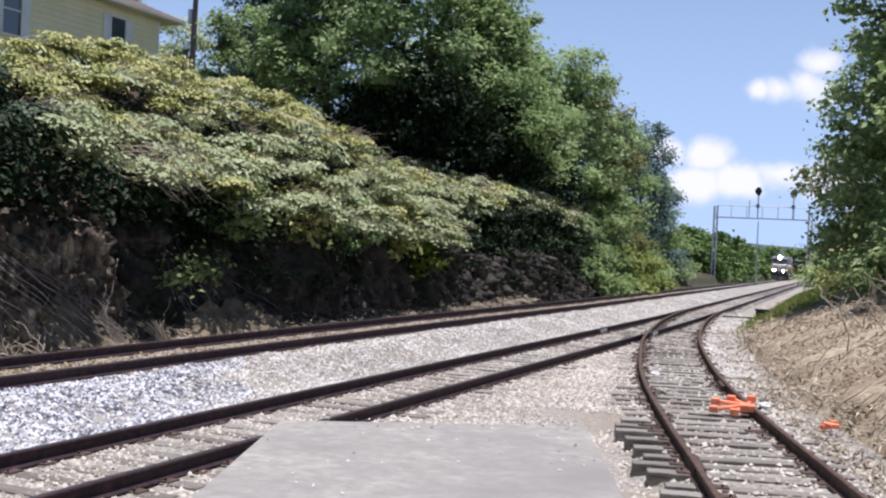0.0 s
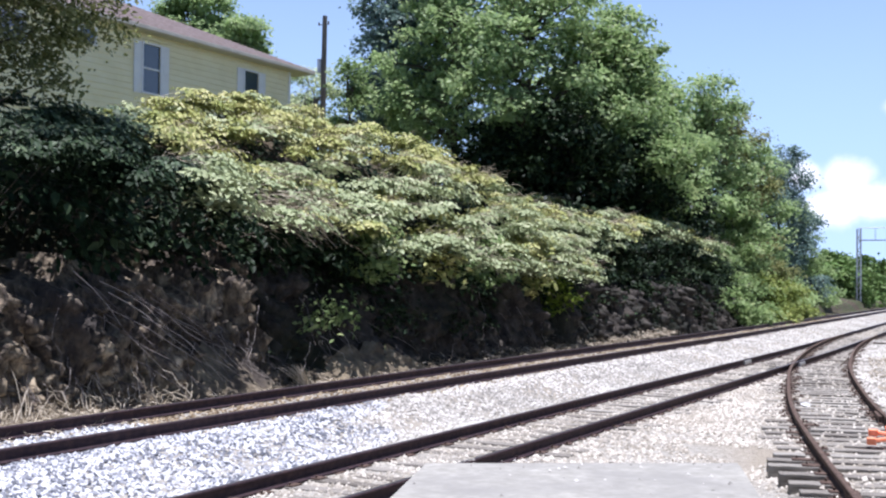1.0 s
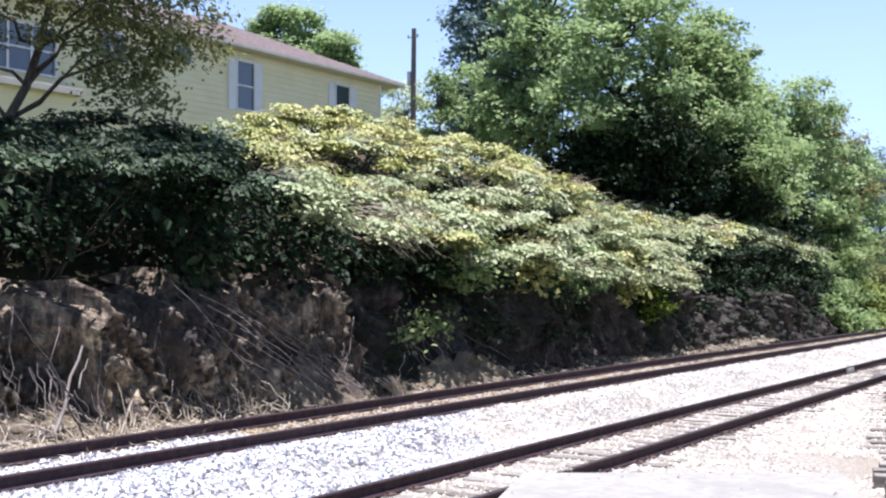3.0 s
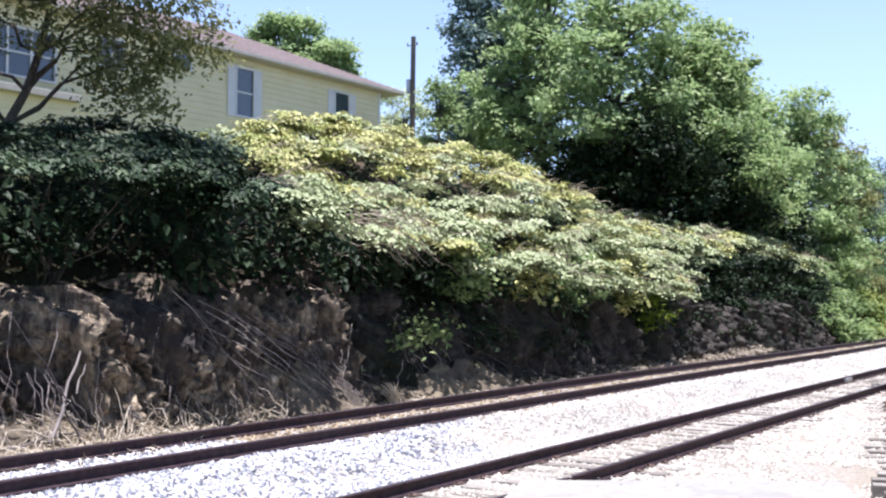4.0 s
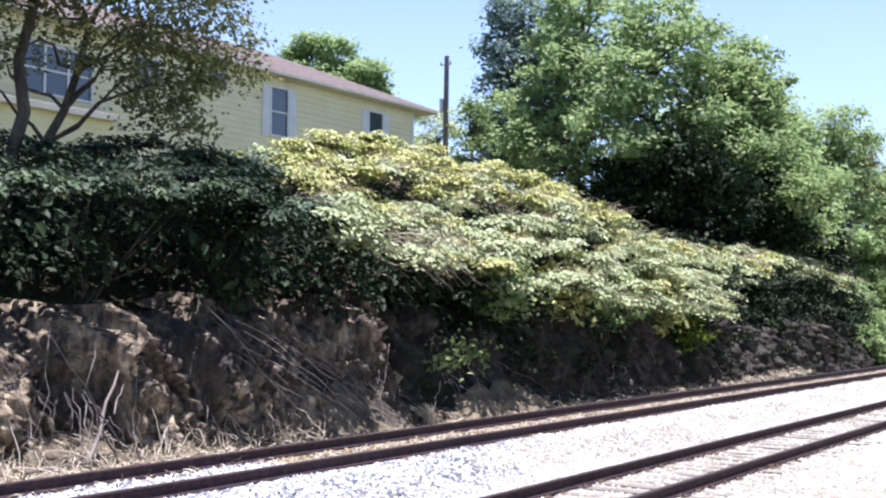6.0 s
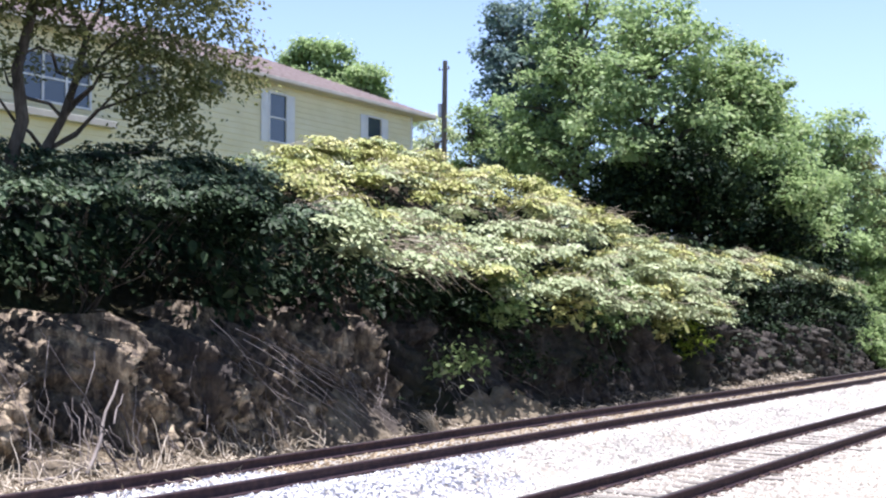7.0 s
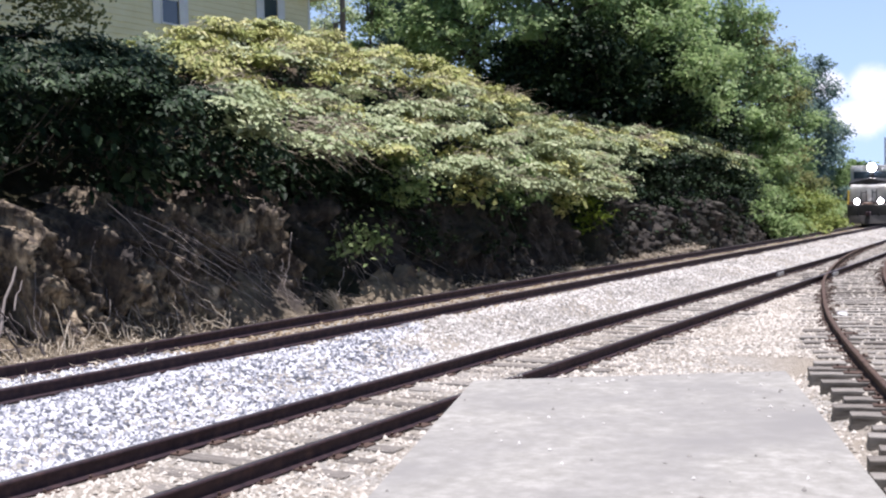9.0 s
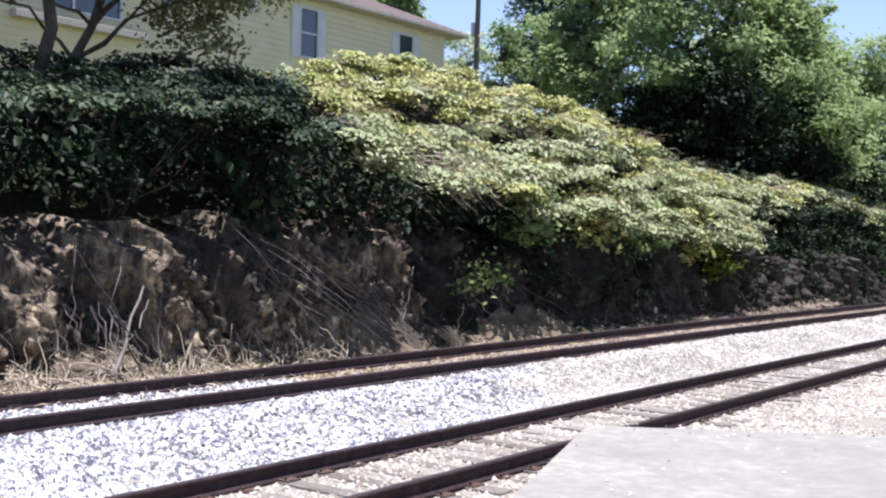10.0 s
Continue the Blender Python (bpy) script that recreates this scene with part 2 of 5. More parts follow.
M = {
    "soil": material("bank_soil", [(0.022, 0.017, 0.012), (0.06, 0.045, 0.03), (0.13, 0.10, 0.066)], 2.2, 0.95, bump=0.8, bump_scale=9, bump_dist=0.08,
                     stain=(0.045, 0.06, 0.02), stain_scale=0.3),
    "rock": material("brown_weathered_rock", [(0.018, 0.015, 0.014), (0.08, 0.064, 0.052), (0.30, 0.24, 0.165), (0.68, 0.56, 0.39)], 4.2, 0.92, bump=1.0, bump_scale=8, bump_dist=0.1, stretch=(1, 1.5, 0.5),
                     stain=(0.045, 0.038, 0.034), stain_scale=0.8),
    # darker copy of the rock; the shade below the vines is in its colour
    "rock_shaded": material("shade_dark_rock", [(0.010, 0.009, 0.009), (0.028, 0.024, 0.022), (0.075, 0.064, 0.054), (0.16, 0.14, 0.12)], 2.4, 0.85, bump=1.0, bump_scale=8, bump_dist=0.1, stretch=(1, 1.5, 0.5),
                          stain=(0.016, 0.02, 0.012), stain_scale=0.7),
    "clay": material("tan_clay", [(0.07, 0.055, 0.04), (0.19, 0.155, 0.105), (0.34, 0.28, 0.19)], 3.5, 0.95, bump=0.9, bump_scale=11, bump_dist=0.05, stain=(0.06, 0.05, 0.042), stain_scale=1.1),
    "ballast": material("limestone_ballast", [(0.17, 0.157, 0.136), (0.33, 0.315, 0.283), (0.49, 0.473, 0.44)], 15, 0.95, bump=1.0, bump_scale=22, bump_dist=0.05,
                        stain=(0.30, 0.262, 0.208), stain_scale=0.33),
    "stone": material("ballast_stone", [(0.20, 0.19, 0.174), (0.375, 0.358, 0.332), (0.55, 0.532, 0.504)], 0.5, 0.93, bump=0.2, bump_scale=60, bump_dist=0.005, island=0.6),
    "stone_blue": material("fresh_ballast_stone", [(0.10, 0.107, 0.13), (0.31, 0.32, 0.355), (0.58, 0.59, 0.615)], 0.5, 0.93, bump=0.2, bump_scale=60, bump_dist=0.005, island=0.8),
    "stone_tan": material("dusty_ballast_stone", [(0.24, 0.216, 0.18), (0.39, 0.357, 0.307), (0.55, 0.515, 0.458)], 0.5, 0.95, bump=0.2, bump_scale=60, bump_dist=0.005, island=0.6),
    "stone_rust": material("rust_stained_ballast_stone", [(0.085, 0.06, 0.036), (0.18, 0.135, 0.085), (0.33, 0.27, 0.18)], 0.5, 0.95, bump=0.2, bump_scale=60, bump_dist=0.005, island=0.6),
    "tie": material("weathered_tie_wood", [(0.12, 0.105, 0.09), (0.25, 0.23, 0.205), (0.38, 0.36, 0.325)], 3.0, 0.9, bump=0.8, bump_scale=16, bump_dist=0.02,
                    obj=0.3, stretch=(1, 9, 9)),
    "rail": material("rusty_rail_side", [(0.018, 0.011, 0.016), (0.042, 0.025, 0.031), (0.078, 0.044, 0.042)], 9, 0.75, bump=0.3, bump_scale=60, bump_dist=0.004),
    "rail_top": material("worn_rail_head", [(0.10, 0.09, 0.09), (0.17, 0.16, 0.165), (0.24, 0.23, 0.24)], 7, 0.38, 0.85, bump=0.1, bump_scale=50, bump_dist=0.002),
    "rail_rust": material("brown_siding_rail", [(0.045, 0.028, 0.021), (0.09, 0.058, 0.045), (0.15, 0.105, 0.085)], 9, 0.8, bump=0.3, bump_scale=60, bump_dist=0.004),
    "concrete": material("worn_concrete", [(0.24, 0.232, 0.21), (0.31, 0.302, 0.276), (0.41, 0.40, 0.37)], 7, 0.95, spec=0.1, bump=0.35, bump_scale=40, bump_dist=0.006,
                         stain=(0.24, 0.234, 0.222), stain_scale=0.8),
    "mulch": material("dry_mulch_slope", [(0.21, 0.17, 0.115), (0.41, 0.34, 0.24), (0.58, 0.50, 0.375)], 5, 0.95, bump=1.0, bump_scale=14, bump_dist=0.06,
                      stain=(0.25, 0.19, 0.125), stain_scale=0.6),
    "bark": material("grey_bark", [(0.045, 0.036, 0.028), (0.10, 0.083, 0.066), (0.17, 0.145, 0.12)], 3, 0.92, bump=0.9, bump_scale=12, bump_dist=0.03, stretch=(3, 3, 0.6)),
    "twig": material("dead_twig", [(0.06, 0.052, 0.052), (0.15, 0.13, 0.125), (0.36, 0.315, 0.285)], 2, 0.9, bump=0, island=0.5),
    "straw": material("dry_straw", [(0.20, 0.165, 0.115), (0.38, 0.325, 0.24), (0.58, 0.51, 0.41)], 2, 0.9, bump=0, island=0.6),
    # vine leaves for the sunlit part of the bank, brightened in colour
    "leaf_bush": leafy("sunny_vine_leaves", [(0.14, 0.18, 0.05), (0.30, 0.33, 0.10), (0.47, 0.46, 0.19), (0.60, 0.55, 0.34)], scale=1.6, translucent=0.14, island=0.11),
    "leaf_pale": leafy("pale_sunlit_vine_leaves", [(0.16, 0.21, 0.10), (0.34, 0.39, 0.21), (0.53, 0.55, 0.35)], scale=1.4, translucent=0.12, island=0.12),
    # darkened leaf copies that hold the bank's shade in their colour
    "leaf_shade": leafy("shade_dark_leaves", [(0.008, 0.017, 0.008), (0.016, 0.031, 0.014), (0.042, 0.066, 0.031)], translucent=0.04, island=0.45, spec=0.09),
    "leaf_ivy": leafy("half_shade_leaves", [(0.022, 0.042, 0.022), (0.05, 0.085, 0.042), (0.12, 0.16, 0.085)], translucent=0.1, island=0.4),
    "leaf_a": leafy("maple_leaves", [(0.08, 0.13, 0.045), (0.23, 0.33, 0.13), (0.45, 0.53, 0.25)], translucent=0.5),
    "leaf_b": leafy("locust_leaves", [(0.12, 0.20, 0.07), (0.32, 0.43, 0.19), (0.51, 0.61, 0.32)], translucent=0.52),
    # leaves paled so the colour carries the haze over the trees behind
    "leaf_haze": leafy("haze_pale_leaves", [(0.30, 0.38, 0.20), (0.50, 0.57, 0.34), (0.66, 0.71, 0.48)], translucent=0.5),
    "leaf_blue": leafy("bluish_leaves", [(0.06, 0.105, 0.10), (0.14, 0.215, 0.19), (0.29, 0.38, 0.32)], translucent=0.35),
    "leaf_olive": leafy("olive_leaves", [(0.09, 0.11, 0.04), (0.20, 0.22, 0.085), (0.38, 0.38, 0.18)], translucent=0.45),
    "leaf_bright": leafy("bright_young_leaves", [(0.09, 0.15, 0.02), (0.17, 0.24, 0.03), (0.26, 0.32, 0.055)], translucent=0.4),
    "leaf_fresh": leafy("yellow_green_shrub_leaves", [(0.10, 0.15, 0.035), (0.22, 0.28, 0.07), (0.38, 0.40, 0.13)], translucent=0.35),
    "leaf_far": leafy("far_tree_leaves", [(0.07, 0.12, 0.035), (0.12, 0.20, 0.055), (0.20, 0.28, 0.09)]),
    "hill": material("hazy_wooded_hill", [(0.07, 0.11, 0.09), (0.10, 0.145, 0.12), (0.13, 0.175, 0.14)], 0.03, 0.95, bump=0),
    "grass": leafy("green_grass", [(0.16, 0.24, 0.05), (0.26, 0.34, 0.09), (0.38, 0.42, 0.16)]),
    "meadow": material("overgrown_ground", [(0.05, 0.06, 0.022), (0.10, 0.11, 0.04), (0.17, 0.155, 0.075)], 0.8, 0.95, bump=0.8, bump_scale=6, bump_dist=0.1),
    "siding": material("cream_lap_siding", [(0.78, 0.71, 0.45), (0.84, 0.77, 0.51), (0.87, 0.81, 0.57)], 1.2, 0.6, bump=0.1, bump_scale=30, bump_dist=0.003),
    "trim": material("white_painted_trim", [(0.70, 0.70, 0.72), (0.78, 0.78, 0.79), (0.83, 0.83, 0.83)], 2, 0.5, bump=0.05),
    "fascia": material("beige_fascia", [(0.40, 0.375, 0.33), (0.48, 0.455, 0.40), (0.54, 0.515, 0.46)], 2, 0.6, bump=0.05),
    "roof": material("brown_roof_shingle", [(0.20, 0.155, 0.145), (0.29, 0.235, 0.225), (0.37, 0.315, 0.30)], 5, 0.9, bump=0.6, bump_scale=14, bump_dist=0.02, stretch=(1, 1, 4)),
    "glass": material("window_glass", [(0.03, 0.045, 0.07), (0.05, 0.07, 0.10)], 0.6, 0.06, bump=0, spec=0.9),
    "dark": material("dark_interior", [(0.012, 0.012, 0.014), (0.03, 0.03, 0.034)], 1, 0.8, bump=0),
    "pole": material("grey_pole_wood", [(0.09, 0.075, 0.065), (0.15, 0.13, 0.115), (0.21, 0.185, 0.165)], 3, 0.9, bump=0.4, bump_scale=20, bump_dist=0.01, stretch=(3, 3, 0.4)),
    "steel": material("galvanised_steel", [(0.36, 0.37, 0.39), (0.46, 0.47, 0.49), (0.55, 0.56, 0.58)], 3, 0.45, 0.6, bump=0.05),
    "black": material("black_paint", [(0.012, 0.012, 0.014), (0.03, 0.03, 0.033)], 3, 0.5, bump=0.05),
    "loco_white": material("pale_grey_locomotive_paint", [(0.44, 0.44, 0.43), (0.55, 0.55, 0.53), (0.62, 0.62, 0.60)], 2, 0.4, bump=0.05, stain=(0.35, 0.33, 0.30), stain_scale=1.2),
    "loco_dark": material("dark_locomotive_paint", [(0.018, 0.018, 0.02), (0.04, 0.038, 0.037), (0.07, 0.062, 0.055)], 2, 0.5, bump=0.1),
    "car_brown": material("brown_freight_paint", [(0.07, 0.04, 0.03), (0.12, 0.075, 0.055), (0.17, 0.12, 0.09)], 2, 0.7, bump=0.1),
    "yellow": material("yellow_safety_paint", [(0.55, 0.36, 0.03), (0.68, 0.45, 0.04)], 3, 0.5, bump=0.05),
    "orange": material("fluorescent_orange_paint", [(0.80, 0.20, 0.09), (0.90, 0.29, 0.15), (0.95, 0.42, 0.27)], 6, 0.6, bump=0.2, bump_scale=30, bump_dist=0.01),
    "litter": material("white_litter", [(0.7, 0.7, 0.72), (0.8, 0.8, 0.8)], 4, 0.7, bump=0.1),
    "lamp": glow("headlight_glow", (1.0, 0.97, 0.92), 60.0),
}

# ---- building helpers ----
rng = np.random.default_rng(7)


def obj(name, me, mat=None, parent=None, label="", smooth=False):
    if mat and not me.materials:
        me.materials.append(M[mat])
    if smooth:
        me.polygons.foreach_set("use_smooth", np.ones(len(me.polygons), bool))
    ob = new(name, me)
    if parent:
        ob.parent = parent
    if label:
        ob["label"] = label
    return ob


def np_mesh(name, verts, faces):
    """A mesh from arrays; every face has the same number of corners."""
    verts, faces = np.asarray(verts, np.float32), np.asarray(faces, np.int32)
    me = bpy.data.meshes.new(name)
    k = faces.shape[1]
    me.vertices.add(len(verts)); me.vertices.foreach_set("co", verts.ravel())
    me.loops.add(faces.size); me.loops.foreach_set("vertex_index", faces.ravel())
    me.polygons.add(len(faces))
    me.polygons.foreach_set("loop_start", np.arange(0, faces.size, k, dtype=np.int32))
    me.update(calc_edges=True)
    return me


def bm_mesh(name, bm):
    me = bpy.data.meshes.new(name)
    bm.normal_update()
    bm.to_mesh(me); bm.free()
    return me


def box(bm, x0, x1, y0, y1, z0, z1, bevel=0.0):
    r = bmesh.ops.create_cube(bm, size=1, matrix=Matrix.Translation(((x0 + x1) / 2, (y0 + y1) / 2, (z0 + z1) / 2)) @ Matrix.Diagonal((x1 - x0, y1 - y0, z1 - z0, 1)))
    if bevel:
        bmesh.ops.bevel(bm, geom=list({e for v in r["verts"] for e in v.link_edges}), offset=bevel, segments=2, affect="EDGES", profile=0.6)


def cyl(bm, p, q, r0, r1=None, n=10):
    p, q = Vector(p), Vector(q)
    d = q - p
    m = Matrix.Translation((p + q) / 2) @ d.to_track_quat("Z", "Y").to_matrix().to_4x4()
    bmesh.ops.create_cone(bm, cap_ends=True, segments=n, radius1=r0, radius2=r0 if r1 is None else r1, depth=d.length, matrix=m)


def part(name, bm, mat, parent, label=""):
    return obj(name, bm_mesh(name, bm), mat, parent, label)


def boxes(name, mat, parent, *dims, bevel=0.0, label=""):
    bm = bmesh.new()
    for d in dims:
        box(bm, *d, bevel=bevel)
    return part(name, bm, mat, parent, label)


def thing(name, m, label, category, group="", kind=""):
    ob = new(name)
    ob.matrix_basis = m
    ob.empty_display_size = 0.2
    return tagged(ob, label, category, group, kind)


def tube_arrays(paths, radii, n=5):
    """Joined tapered tubes; paths: list of (k, 3) arrays, radii: list of (r0, r1)."""
    V, F, base = [], [], 0
    for p, (r0, r1) in zip(paths, radii):
        p = np.asarray(p, float)
        k = len(p)
        tan = np.gradient(p, axis=0)
        tan /= np.linalg.norm(tan, axis=1, keepdims=True) + 1e-9
        ref = np.array([0.31, 0.87, 0.2]) if abs(tan[0][2]) > 0.8 else np.array([0, 0, 1.0])
        a = np.cross(tan, ref); a /= np.linalg.norm(a, axis=1, keepdims=True) + 1e-9
        b = np.cross(tan, a)
        r = np.linspace(r0, r1, k)[:, None, None]
        th = np.linspace(0, 2 * np.pi, n, endpoint=False)
        ring = p[:, None] + r * (np.cos(th)[None, :, None] * a[:, None] + np.sin(th)[None, :, None] * b[:, None])
        V.append(ring.reshape(-1, 3))
        i, j = np.meshgrid(np.arange(k - 1), np.arange(n), indexing="ij")
        q = np.stack([i * n + j, i * n + (j + 1) % n, (i + 1) * n + (j + 1) % n, (i + 1) * n + j], -1).reshape(-1, 4) + base
        F.append(q)
        base += k * n
    return np.concatenate(V), np.concatenate(F)


def wander(p, q, sag=0.0, wob=0.1, k=7):
    """A crooked line from p to q."""
    t = np.linspace(0, 1, k)[:, None]
    p, q = np.asarray(p, float), np.asarray(q, float)
    w = rng.normal(0, wob, (k, 3)) * np.sin(np.pi * t)
    line = p + (q - p) * t + w
    line[:, 2] += sag * np.sin(np.pi * t[:, 0])
    return line


def leaf_arrays(cen, nrm, size, aspect=0.62):
    """One folded, pointed leaf for each centre and normal."""
    n = len(cen)
    nrm = nrm / (np.linalg.norm(nrm, axis=1, keepdims=True) + 1e-9)
    d = rng.normal(size=(n, 3))
    d += np.array([0.4, 0.6, -0.6])
    u = d - nrm * (d * nrm).sum(1, keepdims=True)
    u /= np.linalg.norm(u, axis=1, keepdims=True) + 1e-9
    w = np.cross(nrm, u)
    s = (size * rng.uniform(0.6, 1.35, n))[:, None]
    lift = nrm * s * 0.14
    v = np.stack([cen - u * s * 0.5, cen + w * s * aspect * 0.5 + lift, cen + u * s * 0.5, cen - w * s * aspect * 0.5 + lift], 1).reshape(-1, 3)
    return v, np.arange(4 * n).reshape(-1, 4)


def foliage(lobes, per_m2, per_cluster, size, flat=0.55, spread=0.42, up=0.8, shell=(0.72, 1.04), droop=0.0):
    """Leaves in uneven clumps round the skins of ellipsoids (x, y, z, rx, ry, rz)."""
    L = np.asarray(lobes, float)
    cen, out = [], []
    for i, l in enumerate(L):
        area = 4 * np.pi * ((l[3] * l[4]) ** 1.6 / 3 + (l[3] * l[5]) ** 1.6 / 3 + (l[4] * l[5]) ** 1.6 / 3) ** (1 / 1.6)
        k = max(6, int(area * per_m2))
        d = rng.normal(size=(k, 3))
        d /= np.linalg.norm(d, axis=1, keepdims=True)
        r = rng.uniform(shell[0], shell[1], k)[:, None]
        wob = 1 + 0.22 * np.sin(d @ np.array([[3.1, 1.7, -2.3]]).T * 2.2 + i * 1.7) * np.cos(d @ np.array([[-1.3, 2.9, 2.1]]).T * 2.6 + i)
        p = l[:3] + d * l[3:] * r * wob
        keep = np.ones(k, bool)
        for j, o in enumerate(L):
            if j != i:
                keep &= (((p - o[:3]) / o[3:]) ** 2).sum(1) > 0.5
        cen.append(p[keep]); out.append((d / l[3:] * l[3:].mean())[keep])
    cen, out = np.concatenate(cen), np.concatenate(out)
    k = len(cen)
    counts = rng.integers(int(per_cluster * 0.5), int(per_cluster * 1.5) + 1, k)
    idx = np.repeat(np.arange(k), counts)
    cs = spread * rng.uniform(0.6, 1.4, k)[idx]
    off = rng.normal(size=(len(idx), 3)) * cs[:, None]
    off[:, 2] *= flat
    off[:, 2] -= droop * (off[:, 0] ** 2 + off[:, 1] ** 2)
    c = cen[idx] + off
    cn = out * 0.8 + rng.normal(size=(k, 3)) * 0.5
    cn[:, 2] += up
    cn /= np.linalg.norm(cn, axis=1, keepdims=True)
    nr = cn[idx] + rng.normal(size=(len(idx), 3)) * 0.33
    return leaf_arrays(c, nr, size)


def interp(pts):
    xs, ys = [p[0] for p in pts], [p[1] for p in pts]
    return lambda v: float(np.interp(v, xs, ys))


# ---- plan of the railway ----
def bend(y):
    return -0.055 * (y - 34) if y > 46 else (-0.055 / 48 * (y - 22) ** 2 if y > 22 else 0.0)


def drop(y):
    d = -0.0115 * (y - 30) if y > 40 else (-0.0115 / 40 * (y - 20) ** 2 if y > 20 else 0.0)
    return d if y < 300 else -0.0115 * 270


def main_x(y):
    return -11.46 + bend(y)


def second_x(y):
    return -7.24 + bend(y)


SIDE = [(-40, 15.2), (-20, 8.8), (-5, 4.2), (2, 2.1), (7, 0.68), (11, -0.48), (13, -1.07), (16, -1.97), (21.5, -3.5), (26.5, -4.62), (31.5, -5.6), (36.8, -6.42), (43, -7.25), (50, -7.98), (60, -8.7)]
_sy, _sx = np.array([p[0] for p in SIDE], float), np.array([p[1] for p in SIDE], float)
_sm = np.gradient(_sx, _sy)


def side_x(y):
    if y >= 60:
        return second_x(y)
    i = int(np.clip(np.searchsorted(_sy, y) - 1, 0, len(_sy) - 2))
    h = _sy[i + 1] - _sy[i]
    t = (y - _sy[i]) / h
    return float((2 * t**3 - 3 * t**2 + 1) * _sx[i] + (t**3 - 2 * t**2 + t) * h * _sm[i] + (-2 * t**3 + 3 * t**2) * _sx[i + 1] + (t**3 - t**2) * h * _sm[i + 1])


MAIN_Z = 0.27
crest = interp([(-40, 4.9), (5, 5.2), (13.4, 5.6), (16.3, 6.0), (19.7, 6.25), (21.7, 6.7), (25, 7.2), (35, 7.0), (38, 5.7), (44, 5.3), (48, 5.8), (57, 5.8), (72, 4.6), (84, 3.8), (110, 2.6), (160, 1.2), (240, -0.5), (320, -2.0)])
lip = interp([(-40, 3.3), (8, 3.75), (11, 3.75), (15, 3.95), (18, 3.65), (20, 3.4), (23, 2.9), (29, 2.75), (33, 2.3), (36, 2.3), (39, 3.0), (43, 3.5), (48, 3.9), (56, 3.6), (62, 2.9), (70, 2.2), (80, 1.7)])


def bank(y, s):
    """Left bank: s metres from the foot, out from the track; the ground's height."""
    top = crest(y) - 1.0
    k = min(1.0, max(0.25, top / 5.5))
    foot = MAIN_Z - 0.2 + drop(y)
    if s < 1.9:
        return foot
    if s < 2.4:
        return foot + (s - 1.9) / 0.5 * 2.5 * k
    if s < 6.5:
        return foot + 2.5 * k + (top - foot - 2.5 * k) * (s - 2.4) / 4.1
    return top + min(1.2, (s - 6.5) * 0.06)


def foot_x(y):
    return main_x(y) - 2.05


def right_foot(y):
    return (side_x(y) if y < 60 else second_x(y)) + 1.75 + (0.9 if y > 40 else 0)


def rbank(y, s):
    hgt = interp([(-40, 0.6), (4, 0.7), (10, 1.4), (16, 2.6), (45, 2.8), (70, 1.6), (140, 0.6), (300, 0)])(y)
    return drop(y) - 0.2 + hgt * (1 - math.exp(-max(0, s) * 0.62 / max(0.3, hgt)))


# ---- ground ----
def ground():
    rows = [-300, -120, -60, -30, -15, -8, *np.arange(-4, 70, 0.7), *np.arange(70, 130, 2.5), *np.arange(130, 320, 8), 380, 500, 700, 1000, 1500, 2400]
    left = [1500, 600, 250, 120, 70, 45, 32, 24, 19, 15, 12, 10, 8.5, 7.5, 6.5, 5.6, 4.7, 3.8, 3.2, 2.8, 2.4, 2.2, 2.05, 1.9, 1.4, 0.7, 0]
    right = [0, 0.4, 0.8, 1.2, 1.6, 2.0, 2.5, 3, 3.6, 4.3, 5, 6, 7, 9, 12, 16, 24, 40, 70, 120, 250, 600, 1500]
    V, nc = [], len(left) + len(right)
    for y in rows:
        fx, rx = foot_x(y), right_foot(y)
        for s in left:
            n = noise.noise(Vector((s * 0.4, y * 0.4, 3))) * (0.35 if 0.2 < s < 60 else 0)
            V.append((fx - s, y, bank(y, s) + n - (0.6 if s < 0.1 else 0.15 if s < 2 else 0)))
        for s in right:
            n = noise.noise(Vector((s * 0.7, y * 0.7, 9))) * (0.22 if 0.5 < s < 60 else 0)
            V.append((rx + s, y, rbank(y, s) + n - (0.6 if s < 0.1 else 0)))
    F = [(i * nc + j, i * nc + j + 1, (i + 1) * nc + j + 1, (i + 1) * nc + j) for i in range(len(rows) - 1) for j in range(nc - 1)]
    me = np_mesh("ground", V, F)
    me.materials.append(M["soil"]); me.materials.append(M["mulch"]); me.materials.append(M["meadow"])
    idx = np.zeros(len(F), np.int32)
    for f in range(len(F)):
        j = f % (nc - 1)
        if j >= len(left):
            idx[f] = 1 if j < len(left) + 15 else 2
        elif j < 10:
            idx[f] = 2
    me.polygons.foreach_set("material_index", idx)
    tagged(obj("ground", me, smooth=True), "dry brown earth banks on both sides of the railway", "ground", kind="structure")


def bed():
    """The ballast bed under all three tracks."""
    rows = [-60, -40, -25, *np.arange(-16, 70, 0.5), *np.arange(70, 320, 4)]
    V = []
    nc = 44
    for y in rows:
        x0, x1 = foot_x(y) - 0.4, right_foot(y) + 0.5
        for j in range(nc):
            x = x0 + (x1 - x0) * j / (nc - 1)
            z = bed_z(x, y)
            V.append((x, y, z))
    F = [(i * nc + j, i * nc + j + 1, (i + 1) * nc + j + 1, (i + 1) * nc + j) for i in range(len(rows) - 1) for j in range(nc - 1)]
    tagged(obj("ballast_bed", np_mesh("ballast_bed", V, F), "ballast", smooth=True), "pale crushed limestone ballast under the railway tracks", "ballast", kind="structure")


